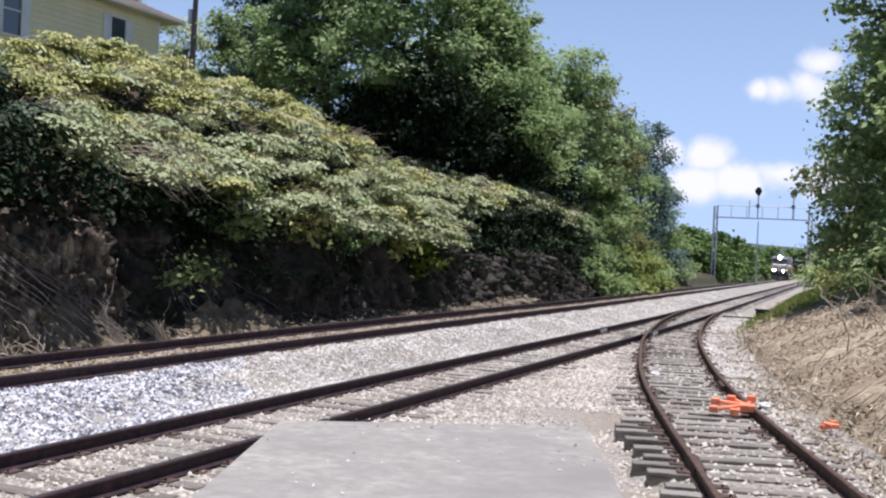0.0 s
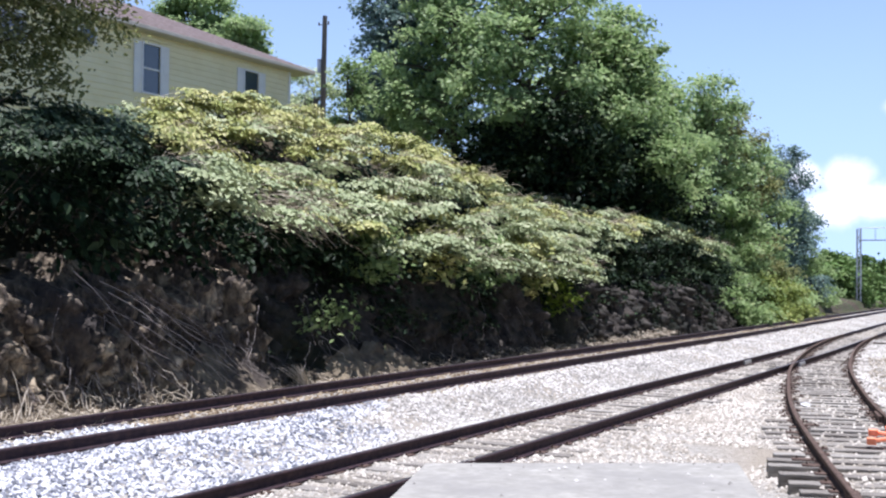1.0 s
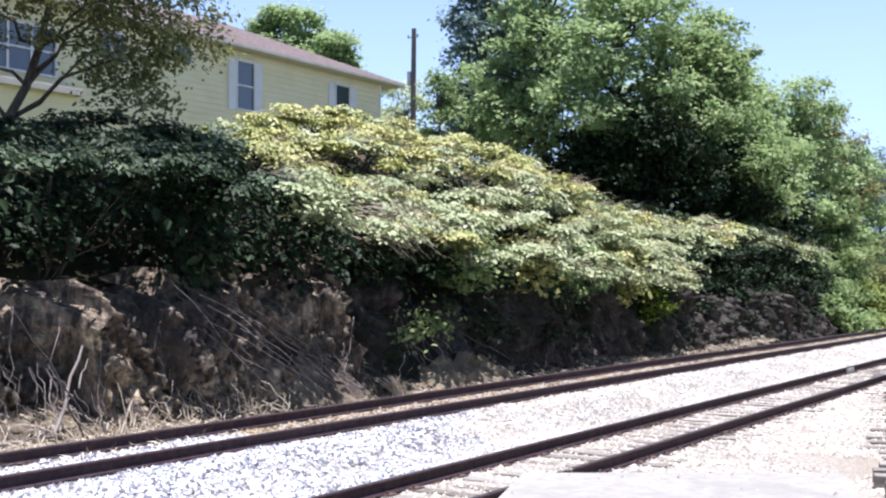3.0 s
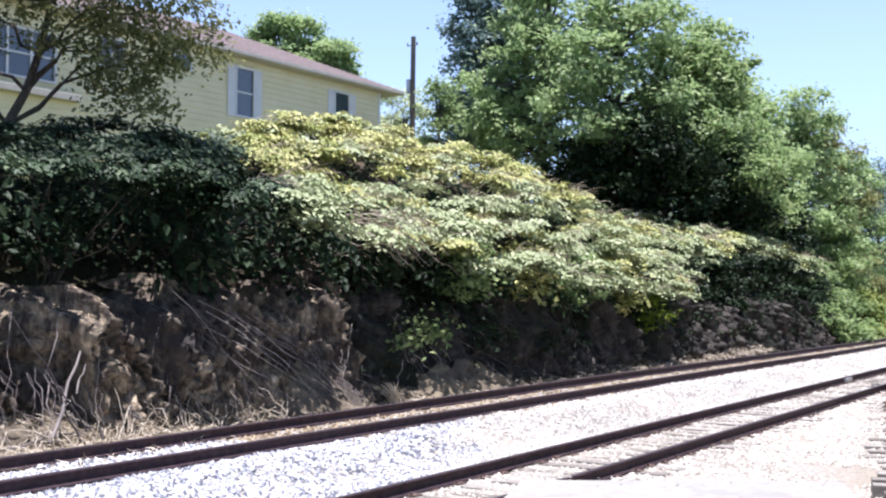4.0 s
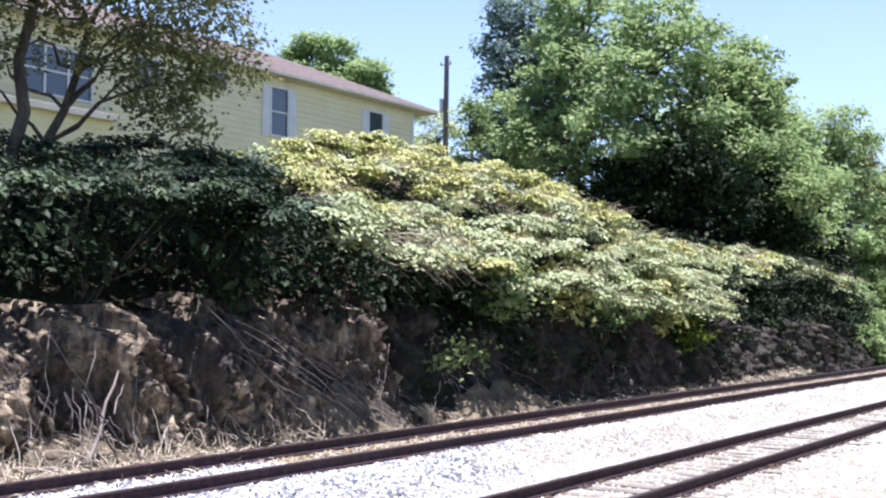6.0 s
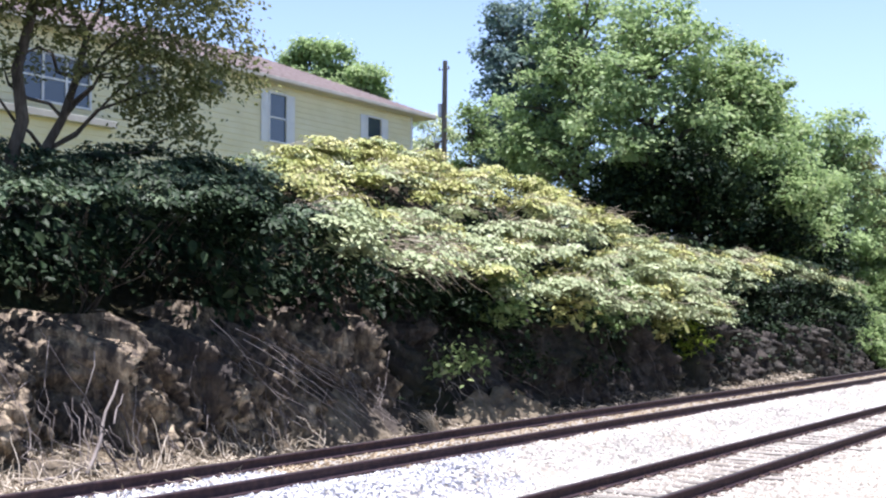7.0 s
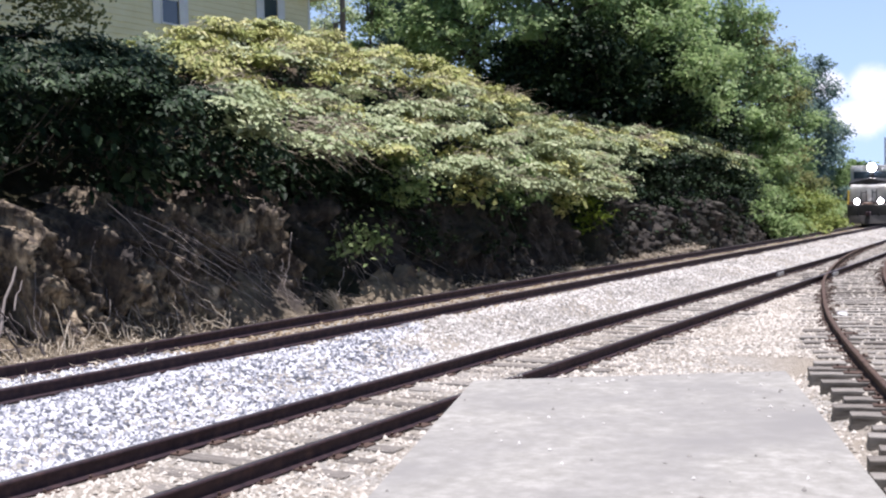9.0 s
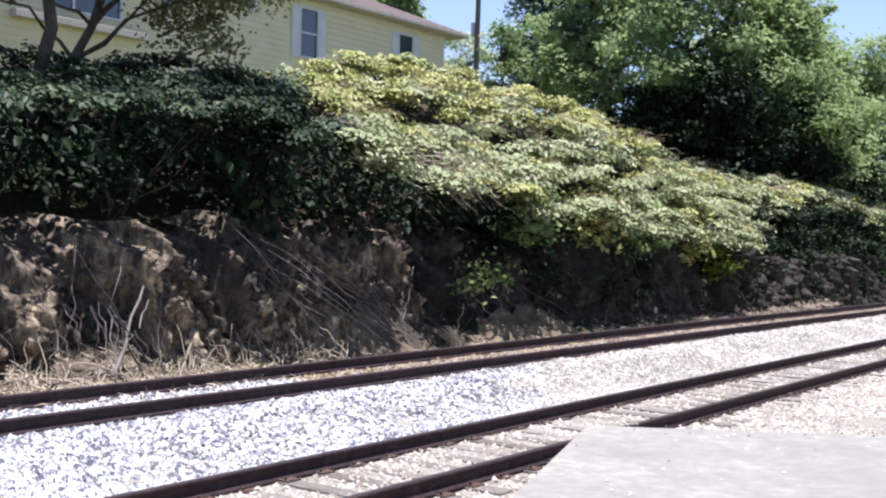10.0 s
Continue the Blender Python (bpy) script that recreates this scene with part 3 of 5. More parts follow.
def bed_z(x, y):
    xa, xc = main_x(y), second_x(y)
    u = min(1, max(0, (x - (xa + 1.35)) / (xc - xa - 2.9)))
    z = -0.19 + drop(y) + MAIN_Z * (1 - u * u * (3 - 2 * u))
    if x < xa - 1.4:
        z -= min(0.18, (xa - 1.4 - x) * 0.25)
    if y < 17:
        z -= 0.2 * max(0, 1 - abs(x - (side_x(y) - 1.75)) / 1.0)
    return z + noise.noise(Vector((x * 1.4, y * 1.4, 0))) * 0.03


ground()
bed()


# ---- tracks ----
RAIL = [(-0.07, 0.0), (-0.07, 0.018), (-0.012, 0.035), (-0.010, 0.125), (-0.036, 0.14), (-0.036, 0.166), (-0.024, 0.174), (0.024, 0.174), (0.036, 0.166), (0.036, 0.14), (0.010, 0.125), (0.012, 0.035), (0.07, 0.018), (0.07, 0.0)]


def rail_mesh(fx, side, zoff, y0, y1, top_mat, side_mat):
    ys = np.concatenate([np.arange(y0, min(y1, 70), 0.6), np.arange(max(y0, 70), y1, 3.0)]) if y1 > 70 else np.arange(y0, y1 + 0.01, 0.6)
    V, k = [], len(RAIL)
    for y in ys:
        s = (fx(y + 0.3) - fx(y - 0.3)) / 0.6
        nx, ny = 1 / math.hypot(1, s), -s / math.hypot(1, s)
        cx, cy, cz = fx(y) + side * 0.7525 * nx, y + side * 0.7525 * ny, zoff + drop(y) - 0.174
        for a, b in RAIL:
            V.append((cx + a * nx, cy + a * ny, cz + b))
    F, mi = [], []
    for i in range(len(ys) - 1):
        for j in range(k):
            F.append((i * k + j, i * k + (j + 1) % k, (i + 1) * k + (j + 1) % k, (i + 1) * k + j))
            mi.append(1 if 6 <= j <= 6 else 0)
    me = np_mesh("rail", V, F)
    me.materials.append(M[side_mat]); me.materials.append(M[top_mat])
    me.polygons.foreach_set("material_index", np.array(mi, np.int32))
    return me


def tie_mesh(length=2.6):
    bm = bmesh.new()
    box(bm, -length / 2, length / 2, -0.115, 0.115, -0.18, 0.0, bevel=0.012)
    me = bm_mesh("tie", bm)
    me.materials.append(M["tie"])
    return me


def plate_mesh():
    bm = bmesh.new()
    for sx in (-0.7525, 0.7525):
        box(bm, sx - 0.17, sx + 0.17, -0.095, 0.095, 0.0, 0.016)
        for a, b in ((-0.1, 0.05), (0.1, -0.05)):
            cyl(bm, (sx + a, b, 0.01), (sx + a, b, 0.045), 0.014, 0.018, 4)
    me = bm_mesh("tie_plate", bm)
    me.materials.append(M["rail_rust"])
    return me


TIE_MESHES = [tie_mesh(2.6), tie_mesh(2.5), tie_mesh(2.72)]
PLATE = plate_mesh()


def track(label, fx, zoff, y0, y1, top_mat, side_mat, tie_z, spacing, near):
    t = thing("railway_track", Matrix.Identity(4), label, "railway track", kind="structure")
    for side in (-1, 1):
        obj("rail", rail_mesh(fx, side, zoff, y0, y1, top_mat, side_mat), None, t, "worn steel rail with rusty sides")
    V, F, n, base = [], [], 0, 0
    y = y0 + 0.3
    while y < y1 - 0.3:
        s = (fx(y + 0.3) - fx(y - 0.3)) / 0.6
        rz = math.degrees(math.atan(-s))
        m = pose(fx(y) + rng.normal(0, 0.09 if fx is side_x else 0.03), y, zoff + drop(y) - 0.19 + tie_z + rng.normal(0, 0.006), rng.normal(0, 0.6), rng.normal(0, 0.4), rz + rng.normal(0, 1.6 if fx is side_x else 0.8))
        if near[0] < y < near[1]:
            tie = obj("tie", TIE_MESHES[int(rng.integers(3))], None, t)
            tie.matrix_basis = m
            pl = obj("tie_plate", PLATE, None, tie)
        else:
            c = np.array([m @ Vector(p) for p in ((-1.3, -0.115, 0), (1.3, -0.115, 0), (1.3, 0.115, 0), (-1.3, 0.115, 0), (-1.3, -0.115, -0.1), (1.3, -0.115, -0.1), (1.3, 0.115, -0.1), (-1.3, 0.115, -0.1))])
            V.append(c)
            F += [tuple(base + q for q in f) for f in ((0, 1, 2, 3), (0, 4, 5, 1), (1, 5, 6, 2), (2, 6, 7, 3), (3, 7, 4, 0))]
            base += 8
        y += spacing + rng.normal(0, 0.05 if fx is side_x else 0.02)
    if V:
        far = obj("far_ties", np_mesh("far_ties", np.concatenate(V), F), "tie", t)
        far["kind"] = "stuff"
    return t


track("main railway track with dark rusty rails on pale ballast", main_x, MAIN_Z, -40, 300, "rail_top", "rail", -0.02, 0.55, (3, 70))
track("second railway track with dark rails and half-buried ties", second_x, 0.0, -40, 300, "rail_top", "rail", 0.016, 0.55, (2, 70))
track("curved siding with brown rusty rails and exposed weathered ties", side_x, 0.0, -30, 58, "rail_rust", "rail_rust", 0.03, 0.53, (6, 52))


# ---- concrete platform ----
def platform():
    bm = bmesh.new()
    far_l, far_r = Vector((-4.76, 8.60, 0)), Vector((-2.385, 10.11, 0))
    along = Vector((1.19, -3.3, 0)).normalized()
    z0, z1 = -0.3, 0.70
    ring = [far_l, far_r, far_r + along * 13.5, far_l + along * 13.5]
    lo = [bm.verts.new((p.x, p.y, z0)) for p in ring]
    hi = [bm.verts.new((p.x, p.y, z1)) for p in ring]
    bm.faces.new(hi[::-1]); bm.faces.new(lo)
    for i in range(4):
        bm.faces.new((lo[i], hi[i], hi[(i + 1) % 4], lo[(i + 1) % 4]))
    bmesh.ops.recalc_face_normals(bm, faces=bm.faces)
    bmesh.ops.bevel(bm, geom=list(bm.edges), offset=0.02, segments=2, affect="EDGES")
    tagged(obj("concrete_platform", bm_mesh("concrete_platform", bm), "concrete"), "worn pale grey concrete loading platform beside the tracks", "platform", kind="structure")


platform()


# ---- rock cutting under the bushes ----
def rock_face(ys, mat, label):
    nv = 40
    V = []
    for y in ys:
        k = min(1.0, max(0.3, (crest(y) - 1) / 5.5))
        fx, d = foot_x(y), drop(y)
        for j in range(nv):
            v = j / (nv - 1)
            z = MAIN_Z - 0.35 + d + v * 3.1 * k + 0.5 * v * v * noise.noise(Vector((y * 0.9, 8, 1)))
            out = 0.15 + 0.4 * max(0.0, min(1.0, (12.0 - y) / 1.5)) + 0.6 * v * max(0.0, min(1.0, (y - 17.0) / 3.0)) + 0.75 * v ** 0.9 + 4.5 * max(0, v - 0.78)
            p = Vector((y * 0.8 + z * 0.15, z * 0.4 + y * 0.1, 0.3))
            warp = Vector((noise.noise(p * 1.7), noise.noise(p * 1.7 + Vector((5, 5, 5))), 0)) * 0.5
            cell, _ = noise.voronoi((p + warp) * 1.15)
            small, _ = noise.voronoi((p + warp * 0.6) * 3.6)
            tiny, _ = noise.voronoi((p + warp * 0.3) * 9.0)
            big = noise.noise(p * 0.8) * 0.7 + (0.5 - cell[0]) * 1.1 + 0.25 * noise.noise(Vector((y * 0.45, 4, 0)))
            env = min(1, 0.12 + 1.9 * v * (1.35 - v))
            push = env * (big + min(0.35, cell[1] - cell[0]) * 0.7) + (min(0.35, small[1] - small[0]) - 0.15) * 0.85 * env + (min(0.3, tiny[1] - tiny[0]) - 0.12) * 0.6 + env * (0.30 - abs(noise.noise(Vector((y * 2.6 + z * 0.9, z * 0.7, 2.0)))) * 1.5) * 0.32 + noise.noise(p * 21.0) * 0.12 + noise.noise(p * 45.0) * 0.06
            V.append((fx - out - 0.1 + push, y + noise.noise(p * 3 + Vector((9, 9, 9))) * 0.2, z))
    F = [(i * nv + j + 1, i * nv + j, (i + 1) * nv + j, (i + 1) * nv + j + 1) for i in range(len(ys) - 1) for j in range(nv - 1)]
    tagged(obj("rock_cutting", np_mesh("rock_cutting", V, F), mat), label, "rock face", kind="structure")


rock_face(np.arange(2, 18.61, 0.07), "rock", "brown weathered rock and earth cutting beside the main track")
# overhung stretch, in the rock colour darkened for shade
rock_face(np.concatenate([np.arange(18.58, 32, 0.085), np.arange(32, 66, 0.17)]), "rock_shaded", "rock cutting in a colour darkened for shade under overhanging vines")


def dead_roots():
    """Hanging dead vines and sticks on the rock."""
    P, R = [], []
    for i in range(110):
        y = rng.uniform(7, 38) if i % 3 == 0 else rng.uniform(8, 21)
        z1 = rng.uniform(0.4, 2.0)
        L = rng.uniform(0.5, 2.4)
        y2 = y + rng.normal(0.1, 0.8) * L * 0.6
        fx = foot_x(y)
        P.append(wander((fx - 0.45 - 0.25 * z1 + rng.uniform(0, 0.35), y, z1 + 0.2), (fx - 0.1 + rng.uniform(-0.3, 0.25), y2, max(0.08, z1 - L)), 0.1, 0.06))
        R.append((rng.uniform(0.005, 0.011), 0.003))
    for i in range(20):
        a = rng.uniform(0, 1)
        y = 13.0 + 2.4 * a
        P.append(wander((foot_x(y) - 0.42 + 0.25 * a, y + rng.normal(0, 0.2), 2.35 - 0.8 * a + rng.normal(0, 0.15)), (foot_x(y) + rng.uniform(-0.05, 0.3), y + rng.uniform(2.0, 3.0), 0.12 + rng.uniform(0, 0.2)), rng.uniform(-0.05, 0.2), 0.035))
        R.append((rng.uniform(0.005, 0.011), 0.003))
    for y0, z0, y1, z1, r in ((10.35, 0.2, 11.05, 1.45, 0.034), (10.8, 0.85, 11.15, 1.25, 0.018), (10.9, 0.15, 10.6, 1.0, 0.02), (11.3, 0.15, 11.2, 0.75, 0.02), (11.0, 0.3, 9.7, 2.2, 0.013), (9.3, 0.18, 11.4, 0.3, 0.02)):
        P.append(wander((foot_x(y0) + 0.25, y0, z0), (foot_x(y1) + 0.02, y1, z1), 0, 0.025)); R.append((r, r * 0.5))
    for i in range(30):
        y = rng.uniform(9.2, 15.0)
        P.append(wander((foot_x(y) - 0.35, y, rng.uniform(0.5, 1.3)), (foot_x(y) + rng.uniform(0.0, 0.35), y + rng.normal(0.05, 0.3), 0.1), 0.05, 0.05)); R.append((rng.uniform(0.006, 0.014), 0.004))
    v, f = tube_arrays(P, R, 4)
    tagged(obj("dead_vines", np_mesh("dead_vines", v, f), "twig"), "tangle of pale dead vines and roots hanging over the rock", "dead vines", kind="stuff")
    # straw litter at the foot
    n = 24000
    y = np.concatenate([rng.uniform(6, 46, 3000), rng.uniform(6, 13.5, 21000)])
    w = np.where(y < 13, 1.0, 0.4)
    c = np.stack([[foot_x(a) for a in y] + rng.normal(-0.05, 1, n) * w * 0.6, y, np.zeros(n)], 1)
    c[:, 2] = MAIN_Z - 0.28 + rng.uniform(0, 0.12, n) + np.clip(([foot_x(a) for a in y] - c[:, 0]) * 0.5, 0, 0.9)
    nr = rng.normal(size=(n, 3)) * 0.5
    nr[:, 2] += 1
    v, f = leaf_arrays(c, nr, 0.3, 0.07)
    tagged(obj("straw_litter", np_mesh("straw_litter", v, f), "straw"), "dry straw and leaf litter along the foot of the rock", "litter", kind="stuff")
    # pale sticks and dead stalks leaning and lying along the foot
    P = []
    for i in range(150):
        y = rng.uniform(8.6, 15.5)
        L = rng.uniform(0.25, 0.8)
        a = rng.normal(0, 0.6)
        c = np.array((foot_x(y) + rng.uniform(-0.05, 0.4), y, rng.uniform(0.08, 0.2)))
        P.append(wander(c, c + L * np.array((-0.35, math.sin(a), abs(math.cos(a)) * rng.uniform(0.05, 0.95))), 0.05, 0.03, 5))
    v, f = tube_arrays(P, [(0.010, 0.004)] * len(P), 4)
    tagged(obj("dead_stalks", np_mesh("dead_stalks", v, f), "straw"), "pale dead stalks and sticks along the foot of the rock", "dead stalks", kind="stuff")
    # a pale tuft of dead grass by the rail
    P = []
    for i in range(70):
        a, b = rng.normal(0, 0.18), rng.normal(0, 0.1)
        P.append(wander((foot_x(19.6) + 0.05, 19.1 + a * 0.3, 0.06), (foot_x(19.6) - 0.1 + b, 18.85 + a, rng.uniform(0.25, 0.5)), 0.05, 0.02, 5))
    v, f = tube_arrays(P, [(0.012, 0.003)] * 70, 4)
    tagged(obj("dead_grass_tuft", np_mesh("dead_grass_tuft", v, f), "straw"), "pale dry grass tuft at the foot of the rock", "grass")


dead_roots()


def clay_slump(y0, y1, height, depth, label):
    """A smooth slide of clay against the foot of the rock."""
    V, n, m = [], 34, 18
    for i in range(n):
        a = i / (n - 1)
        y = y0 + (y1 - y0) * a
        h = height * math.sin(math.pi * a) ** 0.7 * (1 + 0.35 * noise.noise(Vector((y * 2.1, 3, 0))))
        for j in range(m):
            b = j / (m - 1)
            p = Vector((y * 2.4, b * 2.2, height))
            x = foot_x(y) + 0.12 + 0.15 * math.sin(math.pi * a) - depth * b + 0.16 * noise.noise(p * 1.3) + 0.07 * noise.noise(p * 4)
            V.append((x, y, 0.0 + drop(y) + h * b ** 0.8 + 0.05 * noise.noise(p * 3)))
    F = [(i * m + j + 1, i * m + j, (i + 1) * m + j, (i + 1) * m + j + 1) for i in range(n - 1) for j in range(m - 1)]
    tagged(obj("clay_slump", np_mesh("clay_slump", V, F), "clay", smooth=True), label, "clay bank", "clay slides")


clay_slump(15.0, 18.6, 1.05, 0.95, "pale tan clay slide against the foot of the rock")
clay_slump(19.6, 24.5, 0.75, 0.6, "low tan clay slide behind the rail")
clay_slump(9.0, 12.2, 0.45, 0.7, "straw-strewn earth slope at the foot of the rock")


# ---- vegetation ----
def stems(name, parent, root, lobes, r=0.05, mat="bark"):
    P = [wander(root, l[:3], 0.15, 0.12) for l in lobes]
    v, f = tube_arrays(P, [(r, r * 0.25)] * len(P), 5)
    ob = obj(name, np_mesh(name, v, f), mat, parent)
    ob["kind"] = "stuff"
    return ob


def shrub(root, lobes, leaf, label, per_m2=9, per_cluster=26, size=0.15, spread=0.3, group="shrubs on the bank", droop=0.25):
    t = thing("shrub", Matrix.Translation(root), label, "shrub", group)
    lobes = [tuple(np.array(l) - np.array([*root, 0, 0, 0])) for l in lobes]
    stems("stem_tangle", t, (0, 0, -0.2), lobes)
    v, f = foliage(lobes, per_m2, per_cluster, size, flat=0.4, spread=spread, up=1.5, droop=droop)
    obj("foliage", np_mesh("foliage", v, f), leaf, t)
    return t


def leaf_blades(cen, along, nrm, size, aspect=0.62):
    """Ovate leaves, folded on the midrib: six corners, two faces each."""
    n = len(cen)
    nrm = nrm / (np.linalg.norm(nrm, axis=1, keepdims=True) + 1e-9)
    u = along - nrm * (along * nrm).sum(1, keepdims=True)
    u /= np.linalg.norm(u, axis=1, keepdims=True) + 1e-9
    w = np.cross(nrm, u)
    s = size[:, None] if np.ndim(size) else np.full((n, 1), size)
    b = w * s * aspect * 0.5
    up = nrm * s * 0.10
    v = np.stack([cen - u * s * 0.5, cen - u * s * 0.18 + b + up, cen + u * s * 0.2 + b * 0.72 + up * 0.6, cen + u * s * 0.5 - up * 0.8, cen + u * s * 0.2 - b * 0.72 + up * 0.6, cen - u * s * 0.18 - b + up], 1).reshape(-1, 3)
    k = 6 * np.arange(n)[:, None]
    return v, np.stack([k + np.array([0, 1, 2, 3]), k + np.array([0, 3, 4, 5])], 1).reshape(-1, 4)


def fronds(base, axis, nrm, length, k, size, width=0.26):
    """Flat drooping sprays: leaves set alternately along an arching stem."""
    n = len(base)
    axis = axis / np.linalg.norm(axis, axis=1, keepdims=True)
    nrm = nrm / np.linalg.norm(nrm, axis=1, keepdims=True)
    side = np.cross(nrm, axis)
    side /= np.linalg.norm(side, axis=1, keepdims=True) + 1e-9
    t = (np.arange(k)[None] + rng.uniform(0.1, 0.9, (n, k))) / k
    sg = np.where(np.arange(k) % 2 == 0, 1.0, -1.0)[None] * rng.uniform(0.25, 1.0, (n, k))
    wide = width * (1 - 0.6 * t ** 2)
    c = base[:, None] + axis[:, None] * (length[:, None] * t)[..., None] + side[:, None] * (sg * wide)[..., None]
    c[..., 2] -= 0.3 * length[:, None] * t ** 2 + 0.12 * np.abs(sg) * wide + rng.normal(0, 0.025, (n, k))
    al = axis[:, None] * 0.7 + side[:, None] * sg[..., None] + rng.normal(0, 0.25, (n, k, 3))
    al[..., 2] -= 0.35
    nr = nrm[:, None] + side[:, None] * (sg * 0.25)[..., None] + rng.normal(0, 0.19, (n, k, 3))
    return leaf_blades(c.reshape(-1, 3), al.reshape(-1, 3), nr.reshape(-1, 3), size * rng.uniform(0.65, 1.3, n * k))


def canopy(s, y):
    """Height of the outer skin of the vines, s metres out from the foot of the bank."""
    t = min(1.0, max(0.0, (s + 0.2) / 6.7))
    z = lip(y) + (crest(y) - lip(y)) * (1.25 * t - 0.25 * t * t)
    return z - 0.12 * max(0.0, s - 6.8)


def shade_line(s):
    """Where the leaf colours darkened for the tall tree's shade give way to sunlit ones."""
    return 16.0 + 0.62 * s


STEP = 1.6


def vine_shrub(y0, y1, s0, s1, density, edge=False):
    """One shrub of vines: boughs like small parasols, each of many drooping sprays, over a core coloured dark as shade.
    """
    area = (y1 - y0) * (s1 - s0) * 1.2
    pos, ax, nm, ln, kind, core, tips = [], [], [], [], [], [], []
    for i in range(max(2, int(area * density))):
        y, s = rng.uniform(y0, y1), rng.uniform(s0, s1)
        p = Vector((y, s, 0.0))
        lump = noise.noise(p * 0.55) * 0.7 + noise.noise(p * 1.3 + Vector((7, 3, 1))) * 0.35
        # the boughs lie in ragged ledges that slant down along the bank
        drift = 0.22 * y + 1.2 * noise.noise(Vector((y * 0.42, s * 0.3, 4)))
        u = s / STEP + drift
        inner = u - math.floor(u)
        level = (math.floor(u) + 0.62 - drift) * STEP
        z = canopy(level, y) + 0.55 * lump + rng.normal(0, 0.09) - 0.25 * (1 - inner)
        if edge:
            z += 0.4 * noise.noise(Vector((y * 0.7, 2, 5)))
        x = foot_x(y) - s + 0.3 * lump
        for q in range(4):
            core.append((x - (1.0 if edge and y > 17 else 0.45) + rng.normal(0, 0.25), y + rng.normal(0, 0.4), z - (rng.uniform(0.2, 0.7) if edge else rng.uniform(0.45, 1.4))))
        if not edge and (lump < -0.24 or (inner > 0.6 and rng.random() < 0.8)):
            continue
        # shaded or sunlit leaf colour, by side of the shade line
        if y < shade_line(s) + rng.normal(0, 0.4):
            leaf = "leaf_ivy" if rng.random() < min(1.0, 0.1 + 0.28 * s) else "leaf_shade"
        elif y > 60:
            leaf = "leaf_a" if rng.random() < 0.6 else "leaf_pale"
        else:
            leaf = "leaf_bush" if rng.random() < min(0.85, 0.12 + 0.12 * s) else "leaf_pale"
        r = rng.uniform(0.35, 0.85)
        tips.append((x, y, z))
        a0 = rng.uniform(0, 6.28)
        n = int(9 + 13 * r)
        tilt = rng.normal(0, 0.16, 2) + (0.22, 0.08)
        for q in range(n):
            a = a0 + 6.28 * q / n + rng.normal(0, 0.25)
            d = np.array((math.cos(a) + 0.45, math.sin(a) + 0.15, rng.normal(0.02, 0.12)))
            pos.append((x + rng.normal(0, 0.09) + d[0] * 0.1, y + rng.normal(0, 0.09) + d[1] * 0.1, z + rng.normal(0, 0.05)))
            ax.append(d)
            nm.append((tilt[0] + 0.3 * d[0], tilt[1] + 0.3 * d[1], 1.0))
            ln.append(r * rng.uniform(0.55, 1.15))
            kind.append(leaf)
    if len(pos) < 4:
        return
    ym, sm = (y0 + y1) / 2, (s0 + s1) / 2
    shaded = ym < shade_line(sm)
    root = np.array((foot_x(ym) - max(2.4, sm), ym, bank(ym, max(2.5, sm)) - 0.1))
    t = thing("shrub", Matrix.Translation(root), "leafy vine shrub on the bank, leaf colour darkened for tree shade" if shaded else "sunlit yellow-green leafy vine shrub on the bank", "shrub", "shrubs on the bank")
    pos, ax, nm, ln, core = np.array(pos) - root, np.array(ax), np.array(nm), np.array(ln), np.array(core) - root
    stems("stem_tangle", t, (0, 0, -0.2), np.array(tips) - root - (0.25, 0, 0.15), 0.022)
    kinds = np.array(kind)
    far = ym > 40
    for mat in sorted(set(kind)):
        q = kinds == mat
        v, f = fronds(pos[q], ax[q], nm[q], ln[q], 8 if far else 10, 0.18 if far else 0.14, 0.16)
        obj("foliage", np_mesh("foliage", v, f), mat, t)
    # core leaves darkened so the gaps between boughs look shaded
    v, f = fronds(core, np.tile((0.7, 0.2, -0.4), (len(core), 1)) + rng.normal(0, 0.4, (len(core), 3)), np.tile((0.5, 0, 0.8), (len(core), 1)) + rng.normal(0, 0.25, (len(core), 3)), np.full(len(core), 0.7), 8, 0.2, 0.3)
    obj("inner_foliage", np_mesh("inner_foliage", v, f), "leaf_shade", t, "inner leaves coloured dark as shade")
    if not shaded:
        P = []
        for i in range(60):
            c = pos[int(rng.integers(len(pos)))]
            if noise.noise(Vector(c + root) * 0.55) < 0.0:
                continue
            d = np.array((0.7, rng.normal(0.5, 0.4), rng.normal(0.0, 0.25)))
            P.append(wander(c + (0, 0, 0.03), c + d * rng.uniform(0.3, 0.9), 0.08, 0.05, 5))
        if P:
            v, f = tube_arrays(P, [(0.009, 0.004)] * len(P), 3)
            obj("twig_tangle", np_mesh("twig_tangle", v, f), "straw", t, "bare pale dead twigs")["kind"] = "stuff"


